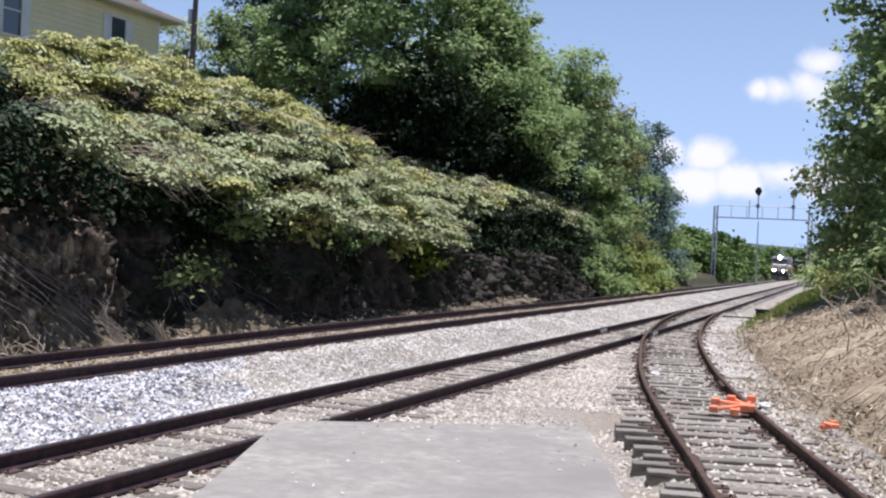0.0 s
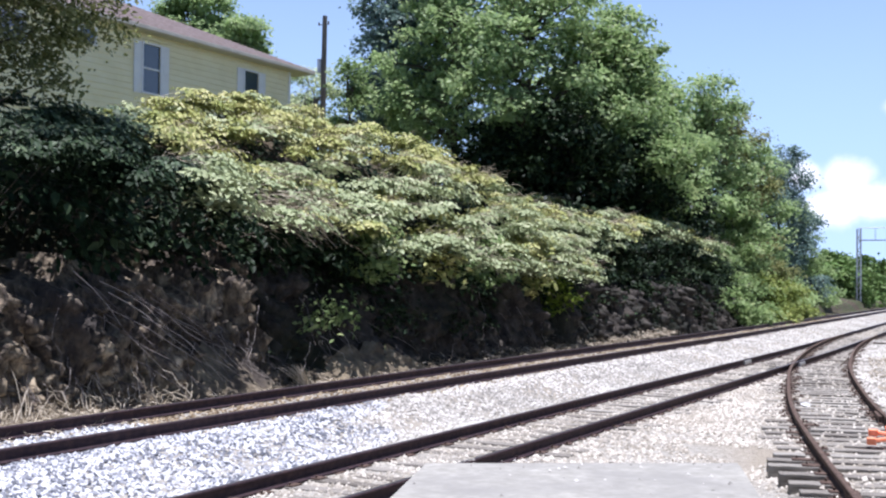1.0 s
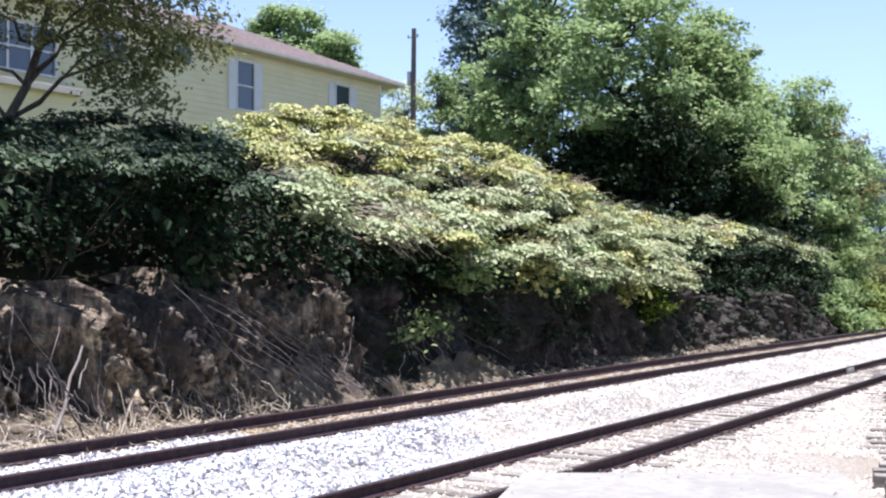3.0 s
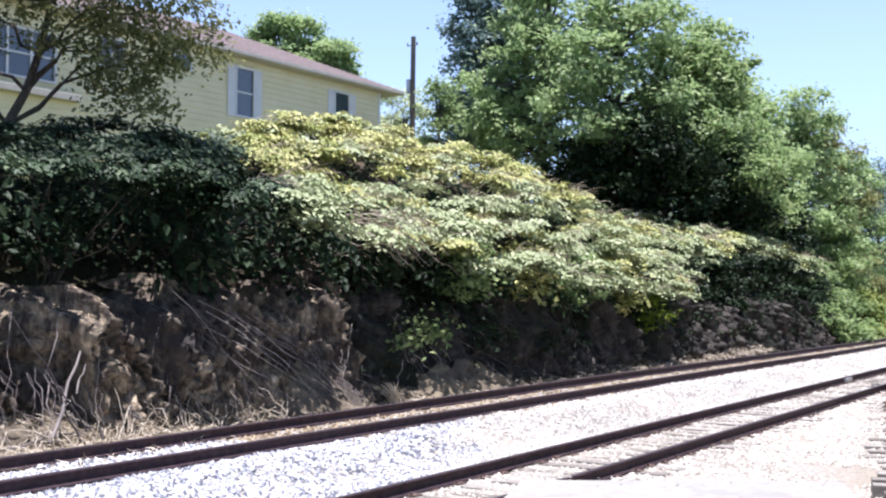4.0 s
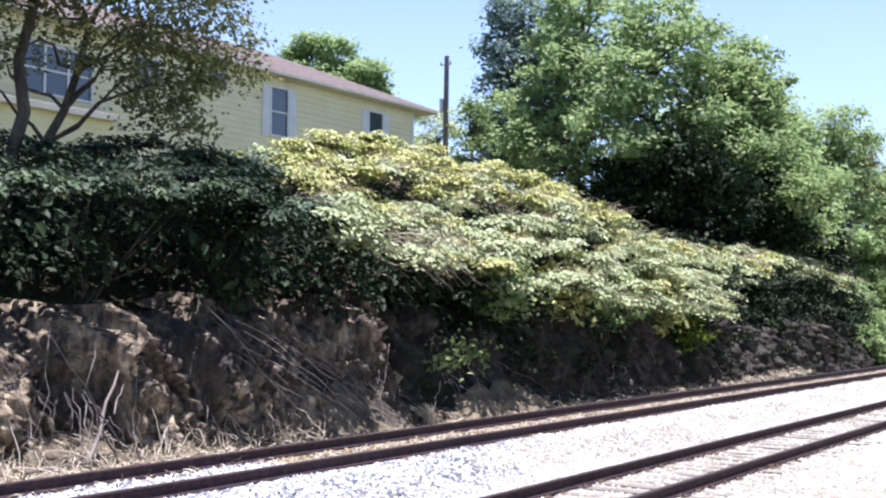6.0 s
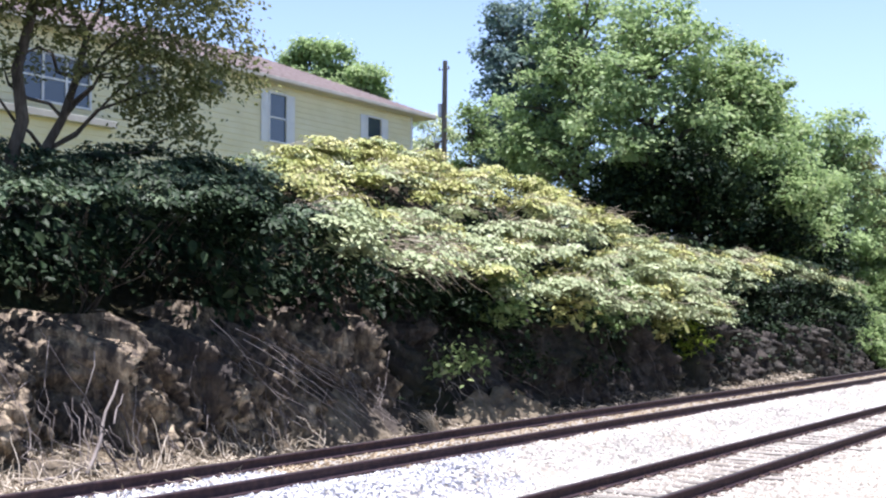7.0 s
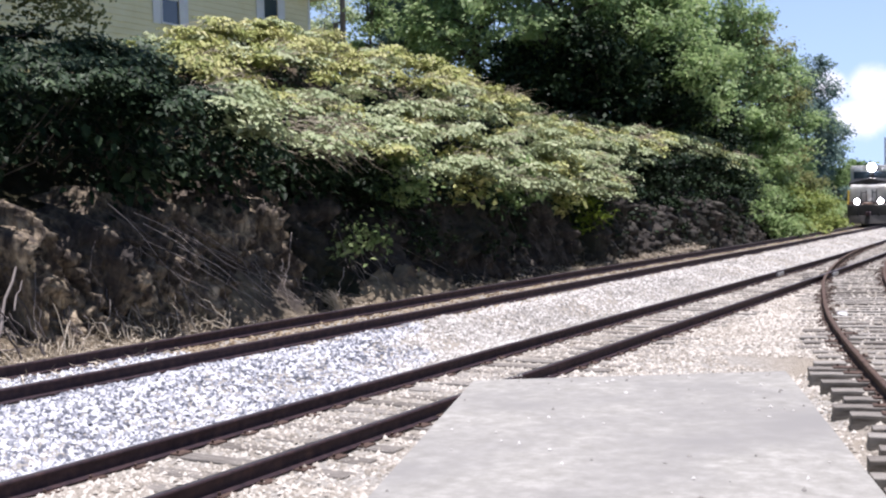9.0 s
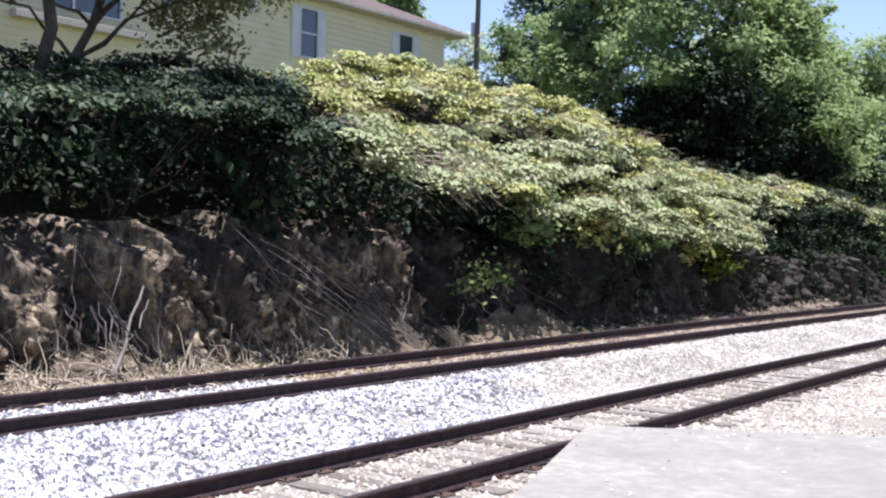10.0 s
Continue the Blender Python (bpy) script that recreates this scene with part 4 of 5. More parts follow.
def bank_shrubs():
    for y in np.arange(3.0, 64, 2.6):
        y, den = float(y), 2.3 if y < 42 else 1.8
        back = 0.85 * max(0.0, min(1.0, (13.0 - y) / 1.5)) + 1.7 * max(0.0, min(1.0, (y - 35.0) / 2.0))
        vine_shrub(y, y + 2.7, -0.25 + back, 0.7 + back, den * 1.1, edge=True)
        vine_shrub(y, y + 2.7, 0.5 + back, 2.4, den)
        vine_shrub(y, y + 2.7, 2.3, 4.7, den)
        vine_shrub(y, y + 2.7, 4.6, 8.2, den * 0.8)
    # a thicket of bare twigs hanging over the lip
    P = []
    for i in range(120):
        y = 19.4 + rng.normal(0, 0.55)
        c = np.array((foot_x(y) - 1.0 + rng.normal(0, 0.35), y, 3.75 + rng.normal(0, 0.22)))
        P.append(wander(c, c + np.array((0.6, rng.uniform(0.2, 1.3), rng.uniform(-0.75, -0.1))), 0.1, 0.05, 6))
    v, f = tube_arrays(P, [(0.010, 0.004)] * len(P), 4)
    tagged(obj("bare_twig_thicket", np_mesh("bare_twig_thicket", v, f), "straw"), "pale bare twigs hanging out of the sunlit vines", "twigs", kind="stuff")
    # curtains of leaves below the lip, their colour darkened for the shade there
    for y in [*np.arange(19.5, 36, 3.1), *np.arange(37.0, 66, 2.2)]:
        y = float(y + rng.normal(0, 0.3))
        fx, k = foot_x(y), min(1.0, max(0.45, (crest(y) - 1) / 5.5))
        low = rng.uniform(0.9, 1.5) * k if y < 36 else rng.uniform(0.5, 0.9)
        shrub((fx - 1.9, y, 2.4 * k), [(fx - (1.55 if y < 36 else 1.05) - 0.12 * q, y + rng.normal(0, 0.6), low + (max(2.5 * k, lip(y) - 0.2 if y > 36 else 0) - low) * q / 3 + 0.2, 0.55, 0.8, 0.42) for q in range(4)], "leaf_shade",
              "leaf curtain hanging over the rock, coloured dark for the shade", group="leaf curtains", per_m2=4.5, per_cluster=16, size=0.17, spread=0.22)
    # hanging sprays
    for y, z, r, leaf in ((25.5, 2.6, 0.55, "leaf_bush"), (28.5, 2.5, 0.6, "leaf_a"), (31.5, 2.3, 0.65, "leaf_bush"), (33.7, 1.5, 0.5, "leaf_bright"), (22.5, 2.7, 0.55, "leaf_a")):
        fx = foot_x(y)
        shrub((fx - 1.2, y, z + 0.6), [(fx - 0.45, y, z, r, r, r * 0.8), (fx - 0.8, y + 0.3, z + 0.6, r, r * 1.1, r * 0.7)], leaf, "leafy spray hanging down over the rock", group="hanging sprays", size=0.19, per_m2=6, per_cluster=18, spread=0.2)
    # small rock shrubs; all but the first in shade-darkened leaves
    for y, z in ((20.6, 1.3), (23.5, 1.2), (26.5, 1.0)):
        fx = foot_x(y)
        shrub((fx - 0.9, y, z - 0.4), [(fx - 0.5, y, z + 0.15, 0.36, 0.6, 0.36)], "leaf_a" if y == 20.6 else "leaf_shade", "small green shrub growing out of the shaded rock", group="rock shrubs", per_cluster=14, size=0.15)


bank_shrubs()


def tree(root, height, lobes, leaf, label, trunk_r=0.18, size=0.22, per_m2=1.5, per_cluster=24, spread=0.34, lean=(0, 0), name="tree", up=1.1, group="trees along the bank", limbs=1):
    t = thing(name, Matrix.Translation(root), label, "tree", group)
    top = np.array([lean[0], lean[1], height * 0.8])
    base = wander((0, 0, -0.4), top, 0, height * 0.012, 9)
    P, R = [base], [(trunk_r, trunk_r * 0.25)]
    for l in lobes[::limbs] if limbs else []:
        c = np.array(l[:3])
        k = int(np.clip(np.searchsorted(base[:, 2], c[2] - 0.55 * np.hypot(c[0], c[1]) - 0.3), 1, 7))
        P.append(wander(base[k], c, 0.1, 0.12)); R.append((trunk_r * 0.42, trunk_r * 0.08))
        for q in range(2):
            d = rng.normal(size=3); d /= np.linalg.norm(d)
            P.append(wander(c - d * 0.1, c + d * np.array(l[3:]) * 0.6, 0, 0.08, 5)); R.append((trunk_r * 0.13, trunk_r * 0.04))
    v, f = tube_arrays(P[:1], R[:1], 9)
    if limbs:
        v2, f2 = tube_arrays(P[1:], R[1:], 3)
        f = list(map(tuple, f)) + [tuple(int(q) + len(v) for q in g) for g in f2]
        v = np.concatenate([v, v2])
    obj("trunk", np_mesh("trunk", v, f), "bark", t, "grey branching trunk", smooth=True)
    v, f = foliage(lobes, per_m2, per_cluster, size, flat=0.5, spread=spread, up=up, droop=0.12)
    obj("crown", np_mesh("crown", v, f), leaf, t)
    return t


def crown_lobes(height, width, n, low=0.3, seed=0, pinch=0.75):
    """Lobes of a broad, uneven crown: many small clumps on a few big boughs."""
    r = np.random.default_rng(seed)
    out = []
    for i in range(n):
        h = low + (1 - low) * (i + 0.5) / n
        rad = width * (1 - pinch * max(0, h - 0.45) / 0.55) * r.uniform(0.3, 0.8)
        a = i * 2.4 + r.uniform(-0.5, 0.5)
        s = width * r.uniform(0.3, 0.46) * (1 - 0.3 * max(0, h - 0.5))
        c = (math.cos(a) * rad, math.sin(a) * rad, height * h - s * 0.35)
        out.append((*c, s, s, s * 0.62))
        for q in range(2):
            b, e = r.uniform(0, 6.28), r.uniform(-0.5, 0.8)
            k = s * r.uniform(0.4, 0.62)
            out.append((c[0] + math.cos(b) * s * 0.95, c[1] + math.sin(b) * s * 0.95, min(height - k * 0.5, c[2] + e * s * 0.6), k, k, k * 0.6))
    return out


def trees():
    def at(k, y, ztop, w, leaf, label, seed, n=14, low=0.22, size=0.27, **kw):
        x = k * y
        g = bank(y, foot_x(y) - x) if x < foot_x(y) else drop(y)
        h = ztop - g
        tree((x, y, g), h, crown_lobes(h, w, n, low, seed), leaf, label, trunk_r=0.02 * h, size=size, per_cluster=29, **kw)
    # the tall clump past the house
    at(-0.588, 56, 20.0, 4.4, "leaf_blue", "tall bluish-green tree with dense layered foliage", 1, 16, 0.4)
    at(-0.53, 53, 20.0, 4.6, "leaf_b", "tall light-green locust tree on the bank", 2, 18, 0.28, per_m2=1.1)
    at(-0.45, 51, 17.8, 4.4, "leaf_b", "big light green locust tree on the bank", 3, 19, 0.36, per_m2=1.2)
    at(-0.375, 54, 14.8, 4.0, "leaf_a", "tall green maple on the bank", 4, 18, 0.42)
    at(-0.366, 56, 16.6, 2.7, "leaf_b", "light green locust tree with a rounded top", 26, 15, 0.2, per_m2=1.3)
    at(-0.347, 56.5, 14.8, 2.6, "leaf_a", "green maple at the edge of the tall clump", 28, 15, 0.25)
    # shaded hollow under the crowns, filled with trees in darkened leaf colour
    at(-0.405, 49.5, 10.5, 3.2, "leaf_shade", "young maple in shade-darkened leaves below taller trees", 21, 13, 0.05)
    at(-0.485, 49, 9.5, 2.6, "leaf_shade", "young maple in shade-darkened leaves beside the sunny shrubs", 22, 13, 0.05)
    at(-0.455, 52.5, 10.0, 3.2, "leaf_shade", "young maple in shade-darkened leaves under taller trees", 27, 13, 0.05)
    at(-0.36, 53, 9.8, 3.0, "leaf_shade", "young maple in shade-darkened leaves above the cutting", 23, 13, 0.05)
    at(-0.33, 62, 14.2, 3.8, "leaf_b", "light green tree on the bank", 5, 16, 0.03)
    at(-0.285, 70, 14.6, 3.8, "leaf_b", "light green tree along the track", 6, 16, 0.03)
    # one more maple whose leaf colour carries the shade
    at(-0.31, 62, 8.5, 3.0, "leaf_shade", "young maple in shade-darkened leaves along the track", 24, 13, 0.05)
    at(-0.26, 80, 14.0, 3.8, "leaf_olive", "greyish green tree along the track", 7, 16, 0.03)
    at(-0.255, 70, 7.5, 2.8, "leaf_a", "dark green young tree along the track", 25, 12, 0.05)
    at(-0.238, 90, 13.2, 3.8, "leaf_b", "light green tree along the track", 8, 16, 0.03)
    at(-0.215, 104, 14.0, 4.0, "leaf_blue", "dark bluish tree at the end of the row", 9, 17, 0.03)
    at(-0.20, 113, 9.5, 3.2, "leaf_a", "dark green tree at the end of the row", 10, 13, 0.03)
    # low growth at the foot of the row
    for i, (y, k, zt, leaf) in enumerate(((64, -0.25, 4.4, "leaf_a"), (70, -0.234, 4.2, "leaf_fresh"), (76, -0.224, 3.9, "leaf_fresh"), (83, -0.214, 3.4, "leaf_fresh"), (92, -0.205, 3.1, "leaf_b"), (102, -0.196, 2.8, "leaf_b"), (112, -0.19, 2.0, "leaf_b"))):
        x = k * y
        g = bank(y, max(0, foot_x(y) - x))
        h = zt - g
        lob = []
        for q in range(15):
            a = rng.uniform(-1, 1)
            up = rng.uniform(0.12, 1.0)
            lob.append((x + 1.5 - 3.2 * up + rng.normal(0, 0.4), y + 4.2 * a, g + h * up * (1 - 0.25 * a * a) - 0.3, rng.uniform(0.5, 1.0), rng.uniform(0.7, 1.2), rng.uniform(0.3, 0.5)))
        shrub((x, y, g), lob, leaf, "leafy green shrub spilling down to the foot of the bank", per_m2=4.0, per_cluster=18, size=0.24, spread=0.28, group="shrubs along the track")
    # small sumac and tree beside the pole
    at(-0.655, 47, 12.9, 1.3, "leaf_a", "slim young tree with drooping leaves", 11, 9, 0.25, 0.2)
    at(-0.705, 56, 14.6, 2.6, "leaf_haze", "pale green tree behind the house", 12, 10, 0.15, 0.22)
    at(-0.62, 57, 14.6, 2.6, "leaf_haze", "pale green tree behind the sunny shrubs", 13, 10, 0.15, 0.22)
    # tree behind the roof
    at(-0.795, 62, 19.6, 3.6, "leaf_b", "dense sunlit tree behind the roof", 14, 14, 0.3, 0.3, per_m2=3.6)
    at(-0.86, 63, 22.0, 4.4, "leaf_b", "dense sunlit tree behind the roof", 15, 14, 0.3, 0.3, per_m2=3.6)


trees()


def front_tree():
    """The thin leaning tree on the bank before the house."""
    y, x = 13.6, -19.6
    g = bank(y, foot_x(y) - x)
    spots = ((16.2, 7.7), (17.2, 7.5), (17.9, 7.0), (18.6, 7.9), (18.2, 8.6), (17.0, 8.6), (15.8, 8.6), (14.8, 8.8), (13.6, 8.9), (12.4, 8.7), (18.9, 9.1), (16.6, 9.5), (15.0, 9.7), (18.4, 9.7), (12.6, 9.9), (14.0, 9.9),
             (11.4, 7.9), (10.8, 8.8), (19.2, 9.9), (17.7, 10.4), (15.9, 10.5), (13.6, 10.7), (11.5, 10.3))
    small = ((16.9, 6.6), (17.6, 6.3), (16.1, 6.9), (12.3, 7.7), (15.3, 7.7), (18.3, 7.3), (14.0, 7.9), (11.0, 6.7), (16.8, 7.1), (13.2, 7.2), (14.4, 7.3), (15.2, 7.0), (17.4, 6.9), (12.0, 6.9), (18.6, 7.4), (16.4, 6.3), (13.0, 8.2), (15.6, 8.0), (11.8, 8.2), (12.6, 7.4), (13.6, 8.3), (10.6, 7.6), (14.6, 8.1), (11.3, 9.3), (13.0, 9.3), (17.9, 7.9), (17.0, 8.0))
    lobes = [(1.0 + 0.7 * math.sin(i * 2.3), a - y, b - g, 0.8, 0.85, 0.5) for i, (a, b) in enumerate((c - 0.75 * max(0.0, min(1.0, c - 16.0)), d) for c, d in spots)]
    lobes += [(0.9 + 0.5 * math.sin(i * 1.9), a - y, b - g, 0.42, 0.5, 0.32) for i, (a, b) in enumerate((c - 0.75 * max(0.0, min(1.0, c - 16.0)), d) for c, d in small)]
    tree((x, y, g), 7.5, lobes, "leaf_olive", "thin leaning olive-green tree on the bank before the house", 0.12, 0.13, 5.2, 17, 0.27, (0.4, 2.2), group="", limbs=3)
    # unseen crown above the view, placed to cast shade on the vines
    high = [(a, b, 9.6 + 0.5 * ((a * 7 + b * 3) % 2), 1.3, 1.4, 0.6) for a in (-1.6, 0.4, 2.4, 4.0) for b in (-9.5, -7.5, -5.5, -3.5, -1.5, 0.5, 2.5, 4.4) if a < 3 or b > 0]
    tree((x + 0.4, y - 0.6, g), 9.5, high, "leaf_olive", "tall olive-green tree, its unseen crown placed to shade the vines", 0.15, 0.17, 4.2, 16, 0.28, (0.4, 0.6), group="", limbs=0)
    tree((x - 0.6, y - 2.4, g), 7.5, crown_lobes(9.0, 3.2, 12, 0.45, 31), "leaf_olive", "thin dark tree on the bank before the house", 0.1, 0.16, 4, 16, 0.3, group="")


front_tree()


# ---- right bank ----
def right_side():
    def rz(x, y):
        return rbank(y, x - right_foot(y))
    spec = ((2.0, 31, 9.5, 2.3, "leaf_b", 41), (1.5, 39, 12.5, 3.4, "leaf_a", 42), (4.6, 31, 13, 3.6, "leaf_a", 43), (-0.4, 47, 12.0, 3.0, "leaf_olive", 44), (1.0, 58, 12, 3.6, "leaf_b", 45), (-0.8, 68, 9.0, 3.2, "leaf_a", 47))
    g = rz(0.0, 37)
    tree((-0.3, 37, g), 9.5 - g, [(a, b, z, 1.0, 1.3, 0.7) for a, b, z in ((-1.0, 0, 1.2), (-1.2, 0.6, 2.2), (-1.0, -0.8, 3.2), (-1.1, 0.5, 4.2), (-0.9, -0.3, 5.2), (-0.8, 0.4, 6.2), (0.3, -1.2, 2.0), (0.3, -1.0, 4.4), (0.4, -1, 6.6), (-0.3, 0, 7.2))], "leaf_b", "bushy light green tree at the edge of the siding bank", 0.12, 0.2, 3.2, 22, 0.25, group="trees by the siding")
    g = rz(0.7, 36)
    tree((0.7, 36, g), 14 - g, crown_lobes(14 - g, 2.4, 13, 0.5, 48, 0.1), "leaf_a", "tall leafy tree leaning out over the siding", 0.16, 0.24, 2.0, 22, 0.27, group="trees by the siding")
    for x, y, zt, w, leaf, s in spec:
        g = rz(x, y)
        h = zt - g
        tree((x, y, g), h, crown_lobes(h, w, 14, 0.12, s, 0.45), leaf, "leafy green tree on the siding bank, in a row extended unseen to block sky", 0.15, 0.24, 2.0, 18, 0.27, group="trees by the siding")
    for x, y, r, leaf in ((-0.1, 34, 1.3, "leaf_b"), (-1.3, 44, 1.4, "leaf_bush"), (-2.2, 53, 1.5, "leaf_b"), (-3.2, 64, 1.6, "leaf_b"), (1.8, 27, 1.2, "leaf_olive"), (-4.4, 78, 1.6, "leaf_b")):
        g = rz(x, y)
        shrub((x, y, g), [(x, y, g + 0.8, r, r, 0.9), (x + 0.9, y - 0.8, g + 1.5, r, r, 1.0), (x + 0.7, y + 1.2, g + 2.2, r, r, 1.1)], leaf, "green shrub on the bank by the siding", per_m2=3, per_cluster=20, size=0.2, spread=0.28, group="shrubs by the siding")
    # unseen row along the slope top, past the platform, added to block sky light
    for i in range(9):
        y = 12.0 - i * 6.0
        x = right_foot(y) + 5.0 + (i % 3) * 0.9 if y > 4 else 9.0 + (i % 3) * 1.2 + max(0.0, -y) * 0.42
        g = rz(x, y)
        h = 14.5 + 1.5 * math.sin(i * 1.7)
        tree((x, y, g), h, crown_lobes(h, 3.6, 11, 0.08, 80 + i, 0.45), "leaf_a", "leafy green tree on the siding bank, in a row extended unseen to block sky", 0.15, 0.30, 1.5, 15, 0.34, group="trees by the siding", limbs=0)
    # dead brush and mulch
    P = []
    for i in range(300):
        y = rng.uniform(9, 40)
        x = right_foot(y) + rng.uniform(0.3, 5.0)
        a = rng.normal(0, 0.5)
        P.append(wander((x, y, rz(x, y) + 0.03), (x + math.cos(a) * 0.7, y + math.sin(a), rz(x + 0.6, y) + rng.uniform(0.0, 0.25)), 0.05, 0.05, 5))
    for i in range(50):
        y = 25.5 + rng.normal(0, 1.6)
        x = 0.2 + rng.normal(0, 0.7) + (25.5 - y) * 0.2
        P.append(wander((x, y, rz(x, y)), (x - rng.uniform(-0.4, 1.0), y + rng.normal(0, 0.9), rz(x, y) + rng.uniform(0.1, 1.1)), 0.15, 0.08, 6))
    v, f = tube_arrays(P, [(0.014, 0.005)] * len(P), 4)
    tagged(obj("dead_brush", np_mesh("dead_brush", v, f), "straw"), "scattered dry sticks on the mulch slope", "sticks", kind="stuff")
    n = 30000
    y = 8 + 38 * rng.random(n) ** 1.4
    s = rng.uniform(-0.5, 6.5, n)
    c = np.array([(right_foot(b) + a, b, rbank(b, a) + 0.03) for a, b in zip(s, y)])
    nr = rng.normal(size=(n, 3)) * 0.5
    nr[:, 2] += 1; nr[:, 0] -= 0.3
    v, f = leaf_arrays(c, nr, 0.20, 0.14)
    tagged(obj("mulch_litter", np_mesh("mulch_litter", v, f), "straw"), "dry leaves and wood chips on the slope", "litter", kind="stuff")
    # grass at the far foot of the slope
    n = 6000
    y = rng.uniform(36, 96, n)
    s = rng.uniform(0.5, 2.6, n) + rng.normal(0, 0.3, n)
    c = np.array([(right_foot(b) + a, b, rbank(b, a) + 0.12) for a, b in zip(s, y)])
    nr = rng.normal(size=(n, 3)); nr[:, 2] *= 0.2
    v, f = leaf_arrays(c, nr, 0.36, 0.14)
    tagged(obj("grass_strip", np_mesh("grass_strip", v, f), "grass"), "bright green grass along the gravel", "grass", kind="stuff")


right_side()


# ---- distance ----
def distance():
    for i in range(16):
        y = 150 + i * 9.5
        for k, (off, zt) in enumerate(((6.5, 5.5), (13, 8.5))):
            x = main_x(y) - off - rng.uniform(0, 2)
            g = drop(y)
            h = zt + rng.normal(0, 0.9) + (y - 150) * 0.008
            tree((x, y, g - 0.5), h, crown_lobes(h, 3.6, 10, 0.05, 60 + i * 2 + k, 0.5), "leaf_far", "rounded green tree in the far line beside the track", 0.15, 0.7, 0.6, 11, 0.6, group="far trees", limbs=0)
    for i in range(9):
        x, y = -36 + i * 8, 330 + (i % 3) * 14
        h = 10 + rng.normal(0, 1)
        tree((x, y, drop(y) - 1), h, crown_lobes(h, 5, 9, 0.05, 120 + i, 0.5), "leaf_far", "rounded green tree at the end of the line", 0.2, 1.0, 0.35, 10, 0.9, group="far trees", limbs=0)
    V, F = [], []
    n = 60
    for i in range(n):
        a = -0.5 + i / (n - 1)
        d = 900
        h = 11 + 5 * noise.noise(Vector((a * 9, 0, 0))) + 1.2 * noise.noise(Vector((a * 70, 3, 0)))
        V += [(math.sin(a) * d, math.cos(a) * d, -12), (math.sin(a) * d, math.cos(a) * d, h), (math.sin(a) * d * 1.2, math.cos(a) * d * 1.2, h + 2)]
    F = [(i * 3 + j, i * 3 + j + 3, i * 3 + j + 4, i * 3 + j + 1) for i in range(n - 1) for j in (0, 1)]
    tagged(obj("backdrop_hill", np_mesh("backdrop_hill", V, F), "hill"), "low hazy wooded hill in the distance", "hill", kind="structure")


distance()


# ---- house ----
def house():
    X, Y0, Y1, ZB, ZE = -30.0, 10.0, 41.0, 5.6, 11.2
    D = 10.5
    h = thing("house", Matrix.Translation((X, Y1, 0)), "cream lap-sided two-storey house with a brown hip roof", "house")
    L = Y1 - Y0
    # walls behind the boards
    wall = boxes("wall", "siding", h, (-D, -0.05, -L, 0, ZB, ZE))
    # boards on the two seen sides
    z = ZB + 0.1
    wins = [(-8.71, 0.92, 9.0, 10.8), (-2.72, 0.93, 9.0, 10.75), (-11.95, 0.75, 10.33, 10.85), (-15.2, 1.0, 9.85, 10.75), (-18.8, 2.6, 8.95, 10.4), (-25.0, 1.1, 8.95, 10.75)]
    while z < ZE - 0.05:
        spans, cur = [], -L
        for y, w, z0, z1 in sorted(wins):
            if z0 - 0.1 < z < z1:
                spans.append((cur, y - w / 2)); cur = y + w / 2
        spans.append((cur, 0))
        for a, b in spans:
            bm = bmesh.new()
            vs = [bm.verts.new(p) for p in ((-0.05, a, z), (0.0, a, z), (-0.035, a, z + 0.235), (-0.05, a, z + 0.235), (-0.05, b, z), (0.0, b, z), (-0.035, b, z + 0.235), (-0.05, b, z + 0.235))]
            for q in ((0, 1, 5, 4), (1, 2, 6, 5), (2, 3, 7, 6), (0, 3, 2, 1), (4, 5, 6, 7)):
                bm.faces.new([vs[i] for i in q])
            bmesh.ops.recalc_face_normals(bm, faces=bm.faces)
            part("siding_board", bm, "siding", wall)
        z += 0.22
    boxes("corner_board", "trim", h, (-0.14, 0.025, -0.09, 0.03, ZB, ZE - 0.03))
    # windows
    for i, (y, w, z0, z1) in enumerate(wins):
        bm = bmesh.new()
        f = 0.07
        for d in ((0.0, 0.05, y - w / 2 - f, y + w / 2 + f, z1, z1 + f), (0.0, 0.07, y - w / 2 - f, y + w / 2 + f, z0 - f, z0), (0.0, 0.05, y - w / 2 - f, y - w / 2, z0, z1), (0.0, 0.05, y + w / 2, y + w / 2 + f, z0, z1)):
            box(bm, *d)
        win = part("window", bm, "trim", h, "white-framed sash window")
        part_z = (z0 + z1) / 2
        bm = bmesh.new()
        box(bm, -0.045, -0.02, y - w / 2, y + w / 2, z0, z1)
        part("pane", bm, "glass", win, "dark reflecting glass")
        if z1 - z0 > 1:
            bm = bmesh.new()
            box(bm, -0.02, 0.02, y - w / 2, y + w / 2, part_z - 0.03, part_z + 0.03)
            if w > 2:
                for q in (-w / 6, w / 6):
                    box(bm, -0.02, 0.024, y + q - 0.04, y + q + 0.04, z0, z1)
            part("sash_bar", bm, "trim", win)
        if 0.9 < w < 1.2 and z1 - z0 > 1.5:
            for sd in (-1, 1):
                bm = bmesh.new()
                c = y + sd * (w / 2 + 0.07 + 0.21)
                box(bm, 0.004, 0.035, c - 0.2, c + 0.2, z0 - 0.08, z1 + 0.06, bevel=0.008)
                zz = z0
                while zz < z1 - 0.05:
                    box(bm, 0.03, 0.045, c - 0.15, c + 0.15, zz, zz + 0.05)
                    zz += 0.09
                part("shutter", bm, "trim", h, "white louvred shutter")
